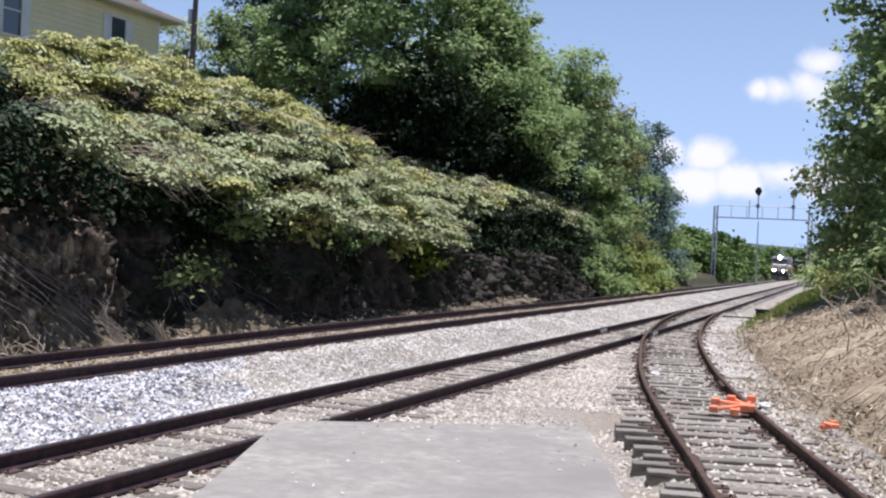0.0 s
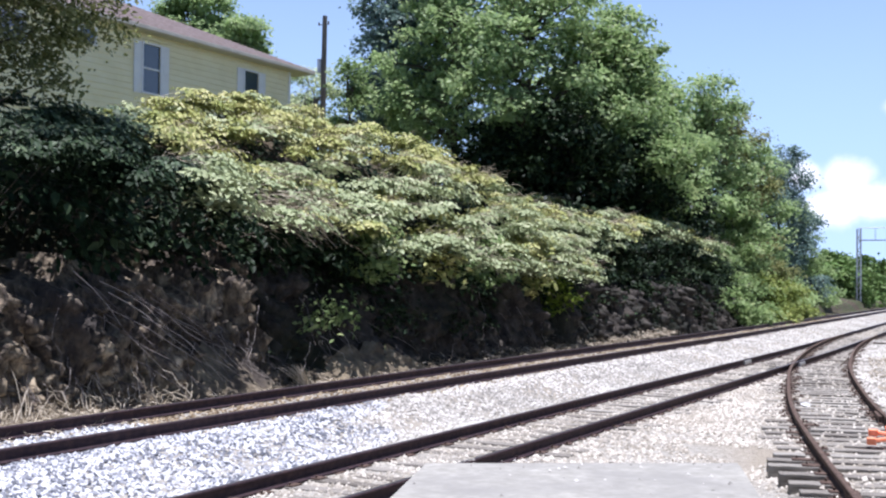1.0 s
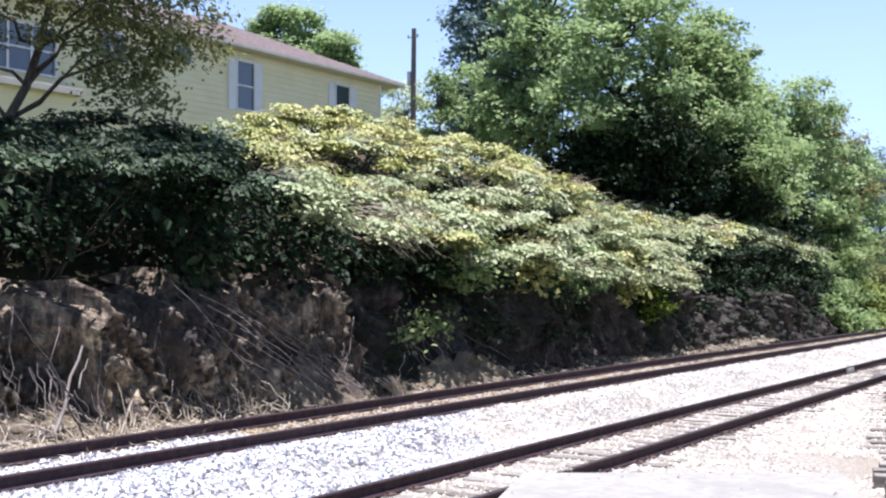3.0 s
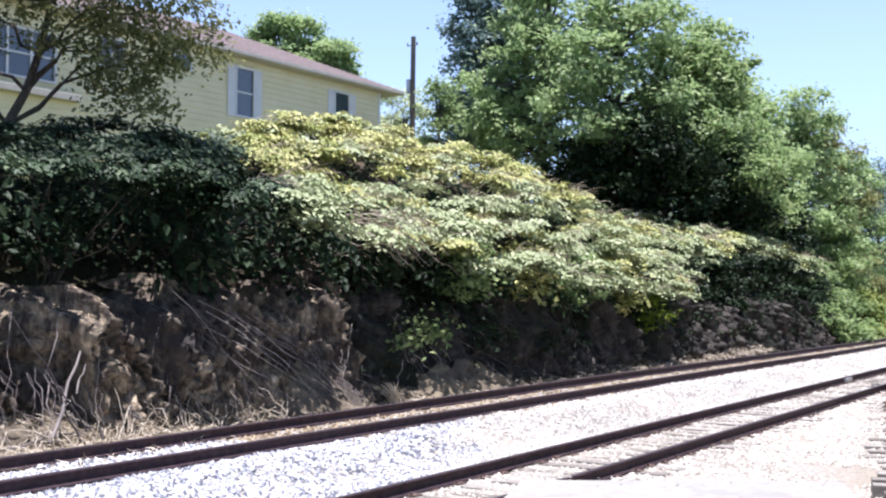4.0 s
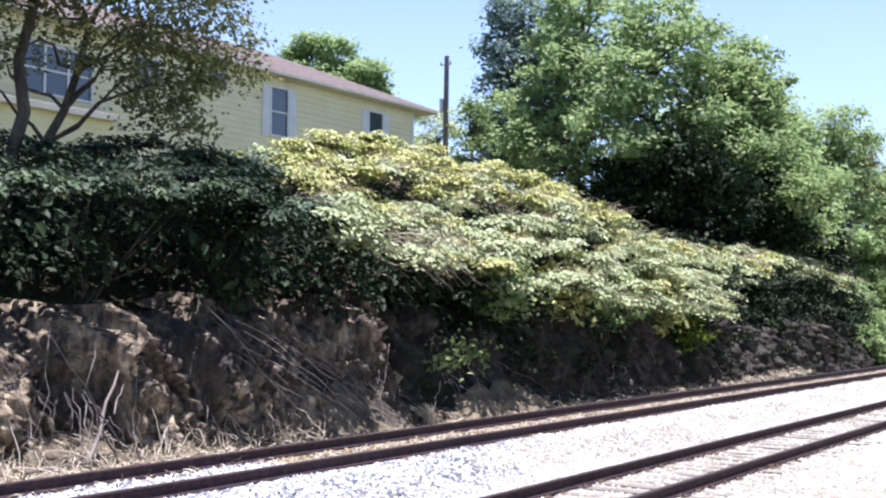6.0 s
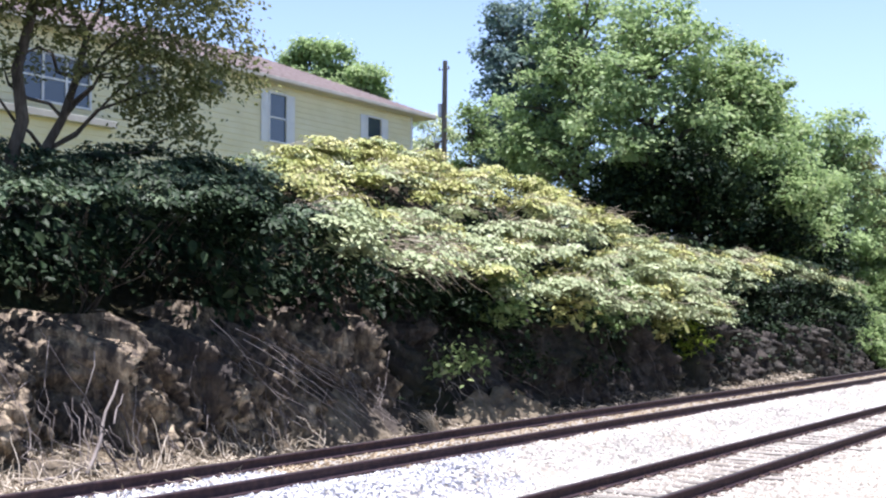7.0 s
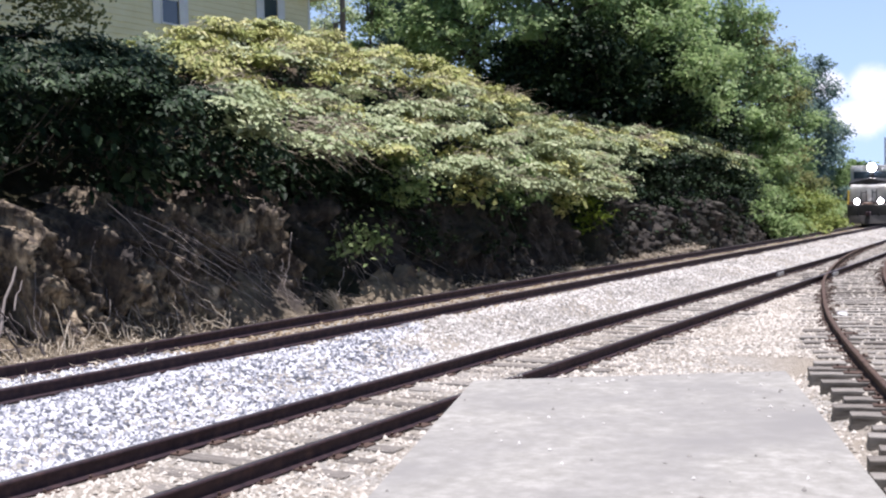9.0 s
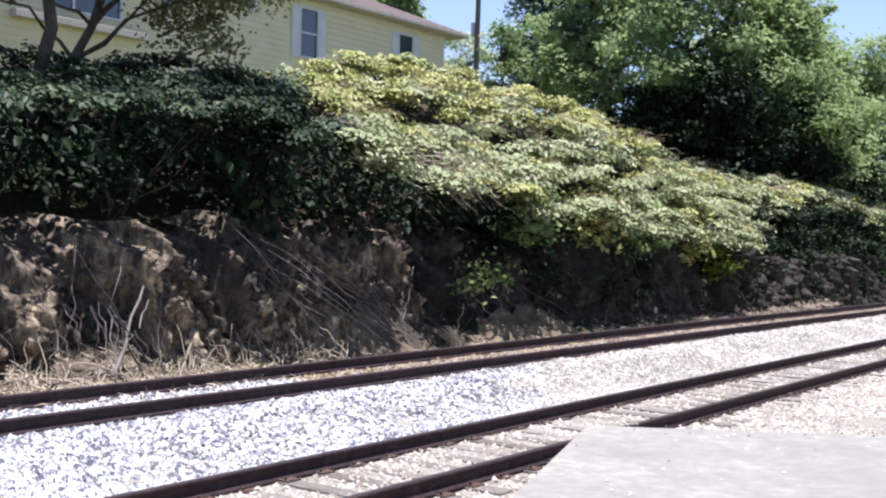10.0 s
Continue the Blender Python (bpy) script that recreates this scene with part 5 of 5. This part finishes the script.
    boxes("ledge", "fascia", h, (0.0, 0.3, -21.4, -16.6, 8.40, 8.62), bevel=0.02, label="pale ledge under the wide window")
    # eaves: soffit, fascia, gutter
    o = 0.46
    boxes("soffit", "fascia", h, (-D - o, o - 0.03, -L - o, o + 0.65, ZE - 0.02, ZE + 0.03))
    boxes("gutter", "fascia", h, (o - 0.02, o + 0.09, -L - o, o + 0.69, ZE + 0.0, ZE + 0.15), (-D - o, o - 0.02, o + 0.64, o + 0.75, ZE + 0.0, ZE + 0.15), bevel=0.015)
    # hip roof
    bm = bmesh.new()
    e = ZE + 0.14
    x0, x1, y0, y1 = -D - o - 0.02, o + 0.05, -L - o, o + 0.7
    w = (x1 - x0) / 2
    p = 0.42
    pts = [(x1, y1, e), (x0, y1, e), (x0, y0, e), (x1, y0, e), ((x0 + x1) / 2, y1 - w, e + w * p), ((x0 + x1) / 2, y0 + w, e + w * p)]
    v = [bm.verts.new(q) for q in pts]
    for q in ((0, 1, 4), (1, 2, 5, 4), (2, 3, 5), (3, 0, 4, 5), (3, 2, 1, 0)):
        bm.faces.new([v[i] for i in q])
    bmesh.ops.recalc_face_normals(bm, faces=bm.faces)
    roof = part("roof", bm, "roof", h, "brown shingled hip roof")
    # shingle courses on the seen slope
    for i in range(24):
        t0, t1 = i / 24, (i + 1) / 24
        a0, b0 = y0 + w * t0, y1 - w * t0
        xa, za = x1 - w * t0, e + w * p * t0
        xb, zb = x1 - w * t1, e + w * p * t1
        V = [(xa + 0.03, a0, za + 0.035), (xa + 0.03, b0, za + 0.035), (xb, b0 - w / 24, zb + 0.012), (xb, a0 + w / 24, zb + 0.012), (xa + 0.03, a0, za), (xa + 0.03, b0, za)]
        obj("shingle_course", np_mesh("shingle_course", V, [(0, 1, 2, 3), (4, 5, 1, 0)]), "roof", roof)


house()


def utility_pole():
    y = 48.0
    x = -0.69 * y
    t = thing("utility_pole", Matrix.Translation((x, y, 5.6)), "weathered grey wooden utility pole behind the house", "utility pole")
    bm = bmesh.new()
    cyl(bm, (0, 0, 0), (0.1, 0.05, 9.8), 0.17, 0.12, 12)
    part("pole", bm, "pole", t)
    bm = bmesh.new()
    cyl(bm, (-0.32, -0.1, 0), (-0.30, -0.1, 5.6), 0.13, 0.12, 10)
    part("stub_pole", bm, "pole", t, "short second pole tied alongside")
    for z in (2.9, 4.2):
        boxes("band", "steel", t, (-0.42, 0.16, -0.16, 0.14, z, z + 0.06))
    bm = bmesh.new()
    cyl(bm, (-0.16, 0, 6.9), (-0.16, 0, 7.6), 0.13, 0.13, 10)
    part("insulator_bracket", bm, "steel", t)
    bm = bmesh.new()
    cyl(bm, (-0.25, 0, 9.35), (0.4, 0, 9.35), 0.025, 0.025, 6)
    for q in (-0.22, 0.36):
        cyl(bm, (q, 0, 9.35), (q, 0, 9.5), 0.045, 0.03, 8)
    part("crossarm", bm, "pole", t)


utility_pole()


# ---- signal bridge ----
def signal_bridge():
    y = 148.0
    t = thing("signal_bridge", Matrix.Translation((0, y, 0)), "galvanised steel railway signal bridge over the tracks", "signal bridge")
    g = drop(y)
    zc = 7.05
    xl, xr = -22.4, -10.9
    for x, top in ((xl, 8.4), (xr, 8.0)):
        bm = bmesh.new()
        for a in (-0.22, 0.22):
            for b in (-0.22, 0.22):
                cyl(bm, (x + a, b, g - 0.2), (x + a, b, top), 0.07, 0.07, 6)
        z = g
        while z < top - 0.8:
            for a in (-0.22, 0.22):
                cyl(bm, (x - 0.22, a, z), (x + 0.22, a, z + 0.7), 0.03, 0.03, 5)
                cyl(bm, (x + a, -0.22, z), (x + a, 0.22, z + 0.7), 0.03, 0.03, 5)
            z += 0.7
        part("post", bm, "steel", t)
    bm = bmesh.new()
    box(bm, xl, xr, -0.45, 0.45, zc - 0.12, zc)
    part("catwalk", bm, "steel", t)
    bm = bmesh.new()
    for b in (-0.45, 0.45):
        cyl(bm, (xl, b, zc + 1.45), (xr, b, zc + 1.45), 0.03, 0.03, 5)
        x = xl
        while x < xr:
            cyl(bm, (x, b, zc), (x, b, zc + 1.45), 0.022, 0.022, 5)
            x += 1.9
    part("railing", bm, "steel", t)
    bm = bmesh.new()
    cyl(bm, (-18.3, 0, zc), (-18.3, 0, zc + 2.2), 0.06, 0.06, 6)
    part("aerial", bm, "steel", t)
    for x, zt in ((-17.25, 10.4), (-13.0, 10.2)):
        bm = bmesh.new()
        cyl(bm, (x, 0, zc - 0.1), (x, 0, zt), 0.09, 0.09, 8)
        part("signal_mast", bm, "steel", t)
        for z in (zt, zc + 1.5):
            s = 1.0 if z == zt else 0.55
            bm = bmesh.new()
            cyl(bm, (x, -0.2, z), (x, -0.28, z), 0.42 * s, 0.42 * s, 16)
            box(bm, x - 0.2 * s, x + 0.2 * s, -0.2, 0.25, z - 0.5 * s, z + 0.5 * s, bevel=0.05)
            box(bm, x - 0.28 * s, x + 0.28 * s, -0.62, -0.2, z + 0.22 * s, z + 0.26 * s)
            part("signal_head", bm, "black", t, "black round signal head with a hood")
    # slim mast beside the tracks
    s = thing("signal_mast", Matrix.Translation((-18.3, 158, 0)), "slim grey trackside mast", "mast")
    bm = bmesh.new()
    cyl(bm, (0, 0, drop(158) - 0.2), (0, 0, 6.9), 0.11, 0.07, 8)
    part("pole", bm, "steel", s)


signal_bridge()


# ---- small trackside things ----
def trackside():
    def marker(x, y, rz, arms, label, size=0.75, lift=0.0):
        t = thing("derail_marker", pose(x, y, drop(y) - 0.02 + lift, 0, 0, rz) @ Matrix.Scale(size, 4), label, "rail derail", "orange markers")
        bm = bmesh.new()
        box(bm, -0.16, 0.16, -0.22, 0.22, -0.04, 0.10, bevel=0.03)
        part("block", bm, "orange", t)
        for a, b, c in arms:
            bm = bmesh.new()
            cyl(bm, (0, 0, 0.05), (a, b, c), 0.055, 0.04, 7)
            box(bm, a - 0.10, a + 0.08, b - 0.09, b + 0.09, c - 0.07, c + 0.06, bevel=0.02)
            part("arm", bm, "orange", t)
    marker(side_x(18.0) + 0.66, 18.0, 10, ((-0.62, 0.12, 0.10), (-0.66, -0.18, -0.03), (-0.25, -0.3, -0.04), (0.1, 0.12, 0.2), (-0.3, 0.25, 0.16)), "fluorescent orange derail clamped on the siding rail")
    marker(-0.62, 17.3, 40, ((0.16, 0.1, 0.1), (-0.14, 0.12, -0.03)), "fluorescent orange block on the slope beside the siding", 0.5, -0.05)
    t = thing("switch_box", pose(side_x(50) + 3.0, 50, drop(50) - 0.15, 0, 0, 8), "dark steel switch machine box beside the siding", "switch machine")
    boxes("case", "black", t, (-0.55, 0.15, -0.25, 0.25, 0.0, 0.42), bevel=0.03)
    boxes("lid", "black", t, (-0.6, 0.2, -0.3, 0.3, 0.42, 0.48), bevel=0.02)
    boxes("rod", "rail_rust", t, (-1.9, -0.55, -0.04, 0.04, 0.05, 0.11))
    for x, y, s in ((side_x(23) - 0.45, 23, 0.1), (side_x(19.4) + 1.2, 19.4, 0.11), (-4.4, 30.5, 0.08)):
        bm = bmesh.new()
        bmesh.ops.create_icosphere(bm, subdivisions=2, radius=s)
        for v in bm.verts:
            v.co += v.co.normalized() * noise.noise(v.co * 14) * s * 0.8
            v.co.z *= 0.5
        o = obj("paper_scrap", bm_mesh("paper_scrap", bm), "litter")
        o.location = (x, y, bed_z(x, y) + 0.06)
        tagged(o, "crumpled white scrap of litter on the gravel", "litter", "paper scraps")
    # rail joints
    for fx, sd, y in ((second_x, -1, 33.9), (second_x, 1, 34.2), (side_x, 1, 21.5), (side_x, -1, 13.1)):
        t = boxes("rail_joint", "rail_rust" if fx is side_x else "steel", None, (-0.07, 0.07, -0.42, 0.42, -0.15, -0.045), bevel=0.01)
        s = math.degrees(math.atan(-(fx(y + 0.3) - fx(y - 0.3)) / 0.6))
        t.matrix_basis = pose(fx(y) + sd * 0.7525, y, drop(y), 0, 0, s)
        tagged(t, "bolted steel joint bar on a rail", "joint bar", "rail joints")


trackside()


# ---- loose stones ----
def stones():
    base = np.array([(1, 0, 0), (0, 1, 0), (-1, 0, 0), (0, -1, 0), (0, 0, 0.75)], float)
    base[:4, 2] = -0.15
    tri = np.array([(0, 1, 4), (1, 2, 4), (2, 3, 4), (3, 0, 4)])

    def make(name, n, pick, mat, label, size):
        P = []
        while len(P) < n:
            y = 6 + 85 * rng.random() ** 2.3
            x = pick(y)
            if x is None:
                continue
            P.append((x, y, bed_z(x, y) + rng.uniform(-0.014, 0.012) + (0.02 if name == "siding_stones" else 0)))
        P = np.array(P)
        k = len(P)
        s = rng.uniform(size * 0.55, size * 1.4, (k, 1, 1))
        v = base[None] * rng.uniform(0.6, 1.3, (k, 5, 3)) * s
        a, b = rng.uniform(0, 6.28, k), rng.uniform(-0.45, 0.45, k)
        ca, sa, cb, sb = np.cos(a), np.sin(a), np.cos(b), np.sin(b)
        R = np.stack([np.stack([ca, -sa * cb, sa * sb], -1), np.stack([sa, ca * cb, -ca * sb], -1), np.stack([0 * a, sb, cb], -1)], 1)
        v = np.einsum("kij,kpj->kpi", R, v) + P[:, None]
        f = (tri[None] + 5 * np.arange(k)[:, None, None]).reshape(-1, 3)
        tagged(obj(name, np_mesh(name, v.reshape(-1, 3), f), mat), label, "gravel", kind="stuff")

    def between(y):
        return rng.uniform(main_x(y) + 0.85, second_x(y) - 0.85)

    def fresh_end(x, y):
        return 16.5 - 3.2 * max(0.0, x - second_x(y) + 2.1) + 3 * noise.noise(Vector((x, y * 0.6, 0)))

    def fresh(y):
        x = between(y)
        return x if y < fresh_end(x, y) else None

    def older(y):
        x = between(y)
        return x if y > fresh_end(x, y) - 1.0 else None

    def inner(y):
        return second_x(y) + rng.uniform(-0.66, 0.66)

    def main_fresh(y):
        return main_x(y) + rng.uniform(-0.68, 0.68) if y < 12.6 + 0.5 * noise.noise(Vector((y * 3, 1, 0))) else None

    def main_rusty(y):
        return main_x(y) + rng.uniform(-0.68, 1.05) if y > 12.4 + 0.5 * noise.noise(Vector((y * 3, 1, 0))) else None

    def outer(y):
        a, b = second_x(y) + 0.85, side_x(y) - 0.85
        if b < a:
            return None
        return rng.uniform(a, b)

    def beyond(y):
        return right_foot(y) - rng.uniform(0.0, 0.9) if rng.random() < 0.4 else side_x(y) + rng.uniform(-1.2, 1.2)
    make("ballast_stones", 26000, fresh, "stone_blue", "fresh bluish-grey crushed stones between the tracks", 0.036)
    make("older_ballast_stones", 34000, older, "stone", "loose pale crushed stones between the tracks", 0.036)
    make("main_track_stones", 7000, main_fresh, "stone_blue", "fresh pale stones filling the main track between its rails", 0.036)
    make("rusty_track_stones", 14000, main_rusty, "stone_rust", "rust-stained brown stones between the main rails", 0.032)
    make("track_stones", 15000, inner, "stone_tan", "dusty tan crushed stones between the rails", 0.03)
    make("gravel_stones", 30000, outer, "stone_tan", "pale tan crushed stones beside the platform", 0.033)
    def patch(y):
        if not 24 < y < 55:
            return None
        return side_x(y) + 0.85 + rng.random() * (0.7 + 1.0 * math.sin((y - 24) / 31 * 3.14) + 0.3 * noise.noise(Vector((y * 0.7, 0, 0))))
    make("pale_gravel_patch", 15000, patch, "stone", "spilled pale grey gravel beside the siding", 0.055)
    def crumbs():
        P = []
        for i in range(90):
            a, b = rng.random(), rng.random() ** 2
            p = Vector((-4.82, 8.80, 0)).lerp(Vector((-2.40, 10.12, 0)), a) + Vector((0.339, -0.941, 0)) * (0.05 + 5.5 * b)
            P.append((p.x, p.y, 0.705))
        P = np.array(P)
        v = base[None] * rng.uniform(0.5, 1.4, (90, 5, 3)) * rng.uniform(0.008, 0.022, (90, 1, 1)) + P[:, None]
        f = (tri[None] + 5 * np.arange(90)[:, None, None]).reshape(-1, 3)
        tagged(obj("stone_crumbs", np_mesh("stone_crumbs", v.reshape(-1, 3), f), "stone"), "small pale stone crumbs scattered on the concrete platform", "gravel", kind="stuff")
    crumbs()
    make("shoulder_stones", 9000, lambda y: main_x(y) - rng.uniform(0.8, 1.5) if y < 16 else None, "stone_blue", "pale crushed stones along the outer side of the main track", 0.04)
    make("siding_stones", 12000, beyond, "stone_tan", "tan crushed stones along the siding", 0.035)


stones()


# ---- train ----
def wheelset(name, parent, y, z=0.5, r=0.5):
    bm = bmesh.new()
    cyl(bm, (-0.8, y, z), (-0.68, y, z), r, r, 20); cyl(bm, (0.68, y, z), (0.8, y, z), r, r, 20)
    cyl(bm, (-0.8, y, z), (0.8, y, z), 0.09, 0.09, 8)
    part(name, bm, "rail", parent)


def lens(name, mat, parent, x, y, z, r):
    bm = bmesh.new()
    cyl(bm, (x, y, z), (x, y - 0.08, z), r, r * 0.9, 16)
    part(name, bm, mat, parent)


def locomotive(lit, hood, label):
    t = thing("locomotive", Matrix.Identity(4), label, "locomotive", "train")
    # front is at y = 0, the engine runs towards -y
    boxes("frame", "loco_dark", t, (-1.5, 1.5, 0.2, 21.8, 1.05, 1.5), bevel=0.04)
    bm = bmesh.new()
    box(bm, -1.45, 1.45, -0.05, 0.3, 0.55, 1.5, bevel=0.05)
    part("pilot", bm, "loco_dark", t)
    bm = bmesh.new()
    v = [bm.verts.new(p) for p in ((-1.4, 0, 0.75), (0, -0.35, 0.75), (1.4, 0, 0.75), (-1.3, -0.2, 0.15), (0, -0.6, 0.15), (1.3, -0.2, 0.15), (-1.3, 0.0, 0.15), (1.3, 0.0, 0.15))]
    for q in ((0, 3, 4, 1), (1, 4, 5, 2), (0, 6, 3), (2, 5, 7), (0, 1, 2), (3, 6, 7, 5, 4), (0, 2, 7, 6)):
        bm.faces.new([v[i] for i in q])
    bmesh.ops.recalc_face_normals(bm, faces=bm.faces)
    part("snowplough", bm, "loco_dark", t)
    boxes("coupler", "rail", t, (-0.16, 0.16, -0.75, 0.1, 0.72, 1.0), bevel=0.04)
    # nose: wide, sloped top
    bm = bmesh.new()
    pr = [(0.75, 1.5), (0.62, 2.75), (0.95, 3.05), (2.4, 3.2), (2.4, 1.5)]
    vs = [[bm.verts.new((sx * (1.32 if i in (1, 2) else 1.45), y, z)) for i, (y, z) in enumerate(pr)] for sx in (-1, 1)]
    bm.faces.new(vs[0]); bm.faces.new(vs[1][::-1])
    for i in range(5):
        bm.faces.new((vs[0][i], vs[0][(i + 1) % 5], vs[1][(i + 1) % 5], vs[1][i]))
    bmesh.ops.recalc_face_normals(bm, faces=bm.faces)
    bmesh.ops.bevel(bm, geom=list(bm.edges), offset=0.06, segments=2, affect="EDGES")
    part("nose", bm, "loco_white", t, "pale grey wide nose")
    boxes("nose_panel", "car_brown", t, (-1.36, 1.36, 0.3, 0.74, 1.5, 1.7), bevel=0.03, label="dark red-brown walkway step below the nose")
    bm = bmesh.new()
    for hx in (-0.55, -0.2, 0.2, 0.5):
        cyl(bm, (hx, 0.32, 1.5), (hx, 0.32, 2.55 + 0.12 * hx), 0.035, 0.035, 6)
    cyl(bm, (-0.55, 0.32, 2.35), (-0.2, 0.32, 2.4), 0.03, 0.03, 6); cyl(bm, (0.2, 0.32, 2.4), (0.5, 0.32, 2.35), 0.03, 0.03, 6)
    part("front_rail", bm, "black", t, "dark front handrails")
    boxes("cab", "loco_white", t, (-1.52, 1.52, 2.2, 4.9, 1.5, 4.25), bevel=0.1)
    bm = bmesh.new()
    # dark band over the nose under the windscreen
    v2 = [bm.verts.new(p) for p in ((-1.46, 0.9, 3.06), (0, 0.8, 3.42), (1.46, 0.9, 3.06), (1.5, 2.2, 3.3), (0, 2.2, 3.55), (-1.5, 2.2, 3.3))]
    bm.faces.new(v2)
    bm.faces.new((v2[0], v2[1], v2[2], bm.verts.new((1.46, 0.9, 2.9)), bm.verts.new((-1.46, 0.9, 2.9))))
    part("nose_band", bm, "black", t, "black sloping band over the nose")
    for sx in (-1, 1):
        boxes("windscreen", "glass", t, (sx * 0.72 - 0.55, sx * 0.72 + 0.55, 2.14, 2.2, 3.42, 3.92))
        boxes("number_board", "trim", t, (sx * 0.95 - 0.28, sx * 0.95 + 0.28, 2.13, 2.2, 4.02, 4.2), label="white number board")
        lens("ditch_light", "lamp" if lit else "dark", t, sx * 0.8, -0.02, 1.74, 0.18)
        boxes("brake_hose", "black", t, (sx * 0.7 - 0.05, sx * 0.7 + 0.05, -0.2, 0.0, 0.35, 1.0))
        boxes("ditch_light_case", "loco_dark", t, (sx * 0.8 - 0.2, sx * 0.8 + 0.2, 0.02, 0.35, 1.5, 1.95), bevel=0.03)
        bm = bmesh.new()
        for y in (0.1, 0.7):
            cyl(bm, (sx * 1.42, y, 0.6), (sx * 1.42, y, 2.5), 0.03, 0.03, 6)
        cyl(bm, (sx * 1.42, 0.1, 2.5), (sx * 1.42, 0.7, 2.5), 0.03, 0.03, 6)
        cyl(bm, (sx * 1.5, 5.0, 2.5), (sx * 1.5, 21.5, 2.5), 0.025, 0.025, 6)
        for y in range(5, 22, 2):
            cyl(bm, (sx * 1.5, y, 1.5), (sx * 1.5, y, 2.5), 0.022, 0.022, 5)
        part("handrail", bm, "yellow", t, "yellow handrail")
        boxes("side_window", "glass", t, (sx * 1.5 - 0.035, sx * 1.5 + 0.035, 2.8, 4.3, 3.1, 3.85))
        boxes("steps", "loco_dark", t, *[(min(sx * 1.15, sx * 1.5), max(sx * 1.15, sx * 1.5), 0.15, 0.55, z, z + 0.05) for z in (0.35, 0.75, 1.15)])
    boxes("headlight_case", "loco_dark", t, (-0.42, 0.42, 2.1, 2.5, 3.98, 4.4), bevel=0.05)
    boxes("windscreen_post", "loco_dark", t, (-0.17, 0.17, 2.13, 2.2, 3.42, 3.98))
    lens("headlight", "lamp" if lit else "dark", t, 0, 2.1, 4.22, 0.30)
    boxes("cab_roof", "loco_white", t, (-1.45, 1.45, 2.25, 4.85, 4.25, 4.38), bevel=0.06)
    boxes("hood", hood, t, (-0.95, 0.95, 4.9, 20.5, 1.5, 4.15), bevel=0.08)
    boxes("radiator", hood, t, (-1.5, 1.5, 16.8, 20.6, 3.2, 4.55), bevel=0.08)
    boxes("exhaust_stack", "loco_dark", t, (-0.4, 0.4, 11, 12.4, 4.15, 4.6), bevel=0.04)
    bm = bmesh.new()
    cyl(bm, (-1.1, 7.6, 0.8), (-1.1, 13.4, 0.8), 0.45, 0.45, 14); cyl(bm, (1.1, 7.6, 0.8), (1.1, 13.4, 0.8), 0.45, 0.45, 14)
    box(bm, -1.1, 1.1, 7.6, 13.4, 0.4, 1.2)
    part("fuel_tank", bm, "loco_dark", t)
    for y in (2.6, 15.4):
        tr = boxes("truck", "loco_dark", t, (-1.15, -0.9, y - 0.6, y + 4.6, 0.45, 0.95), (0.9, 1.15, y - 0.6, y + 4.6, 0.45, 0.95), (-0.9, 0.9, y + 1.7, y + 2.3, 0.5, 0.9), bevel=0.04)
        for q in (0.1, 2.0, 3.9):
            wheelset("wheel", tr, y + q, 0.53, 0.53)
    return t


def freight_car(mat, label):
    t = thing("freight_car", Matrix.Identity(4), label, "freight car", "train")
    boxes("underframe", "loco_dark", t, (-1.3, 1.3, 0.4, 15.6, 0.95, 1.2), bevel=0.03)
    boxes("body", mat, t, (-1.5, 1.5, 0.6, 15.4, 1.2, 4.3), bevel=0.06)
    boxes("roof", "steel", t, (-1.45, 1.45, 0.65, 15.35, 4.3, 4.42), bevel=0.03)
    for sx in (-1, 1):
        for i in range(9):
            boxes("rib", mat, t, (sx * 1.5 - 0.05, sx * 1.5 + 0.05, 1.0 + i * 1.72, 1.12 + i * 1.72, 1.2, 4.25))
    for y in (1.4, 12.4):
        tr = boxes("truck", "loco_dark", t, (-1.1, -0.9, y - 0.1, y + 2.1, 0.4, 0.85), (0.9, 1.1, y - 0.1, y + 2.1, 0.4, 0.85), (-0.9, 0.9, y + 0.8, y + 1.2, 0.45, 0.8), bevel=0.03)
        for q in (0.1, 1.9):
            wheelset("wheel", tr, y + q, 0.46, 0.46)
    return t


def motions():
    lead = locomotive(True, "loco_white", "pale grey and black freight locomotive with lit headlights")
    second = locomotive(False, "loco_dark", "dark second locomotive coupled behind the first")
    cars = [freight_car("car_brown" if i % 2 else "loco_dark", "dark boxy freight car in the train") for i in range(7)]
    places = [0.0, 23.0] + [46.0 + i * 16.6 for i in range(7)]
    for ob, off in zip([lead, second, *cars], places):
        rows = []
        for i in range(21):
            t = i * 0.5
            y = TRAIN_START - TRAIN_SPEED * t + off
            s = (bend(y + 10) - bend(y)) / 10
            rows.append((t, pose(main_x(y), y, MAIN_Z + drop(y), math.degrees(math.atan((drop(y + 10) - drop(y)) / 10)), 0, math.degrees(math.atan(-s)))))
        walk(ob, rows)


TRAIN_START, TRAIN_SPEED = 225.0, 15.4
motions()
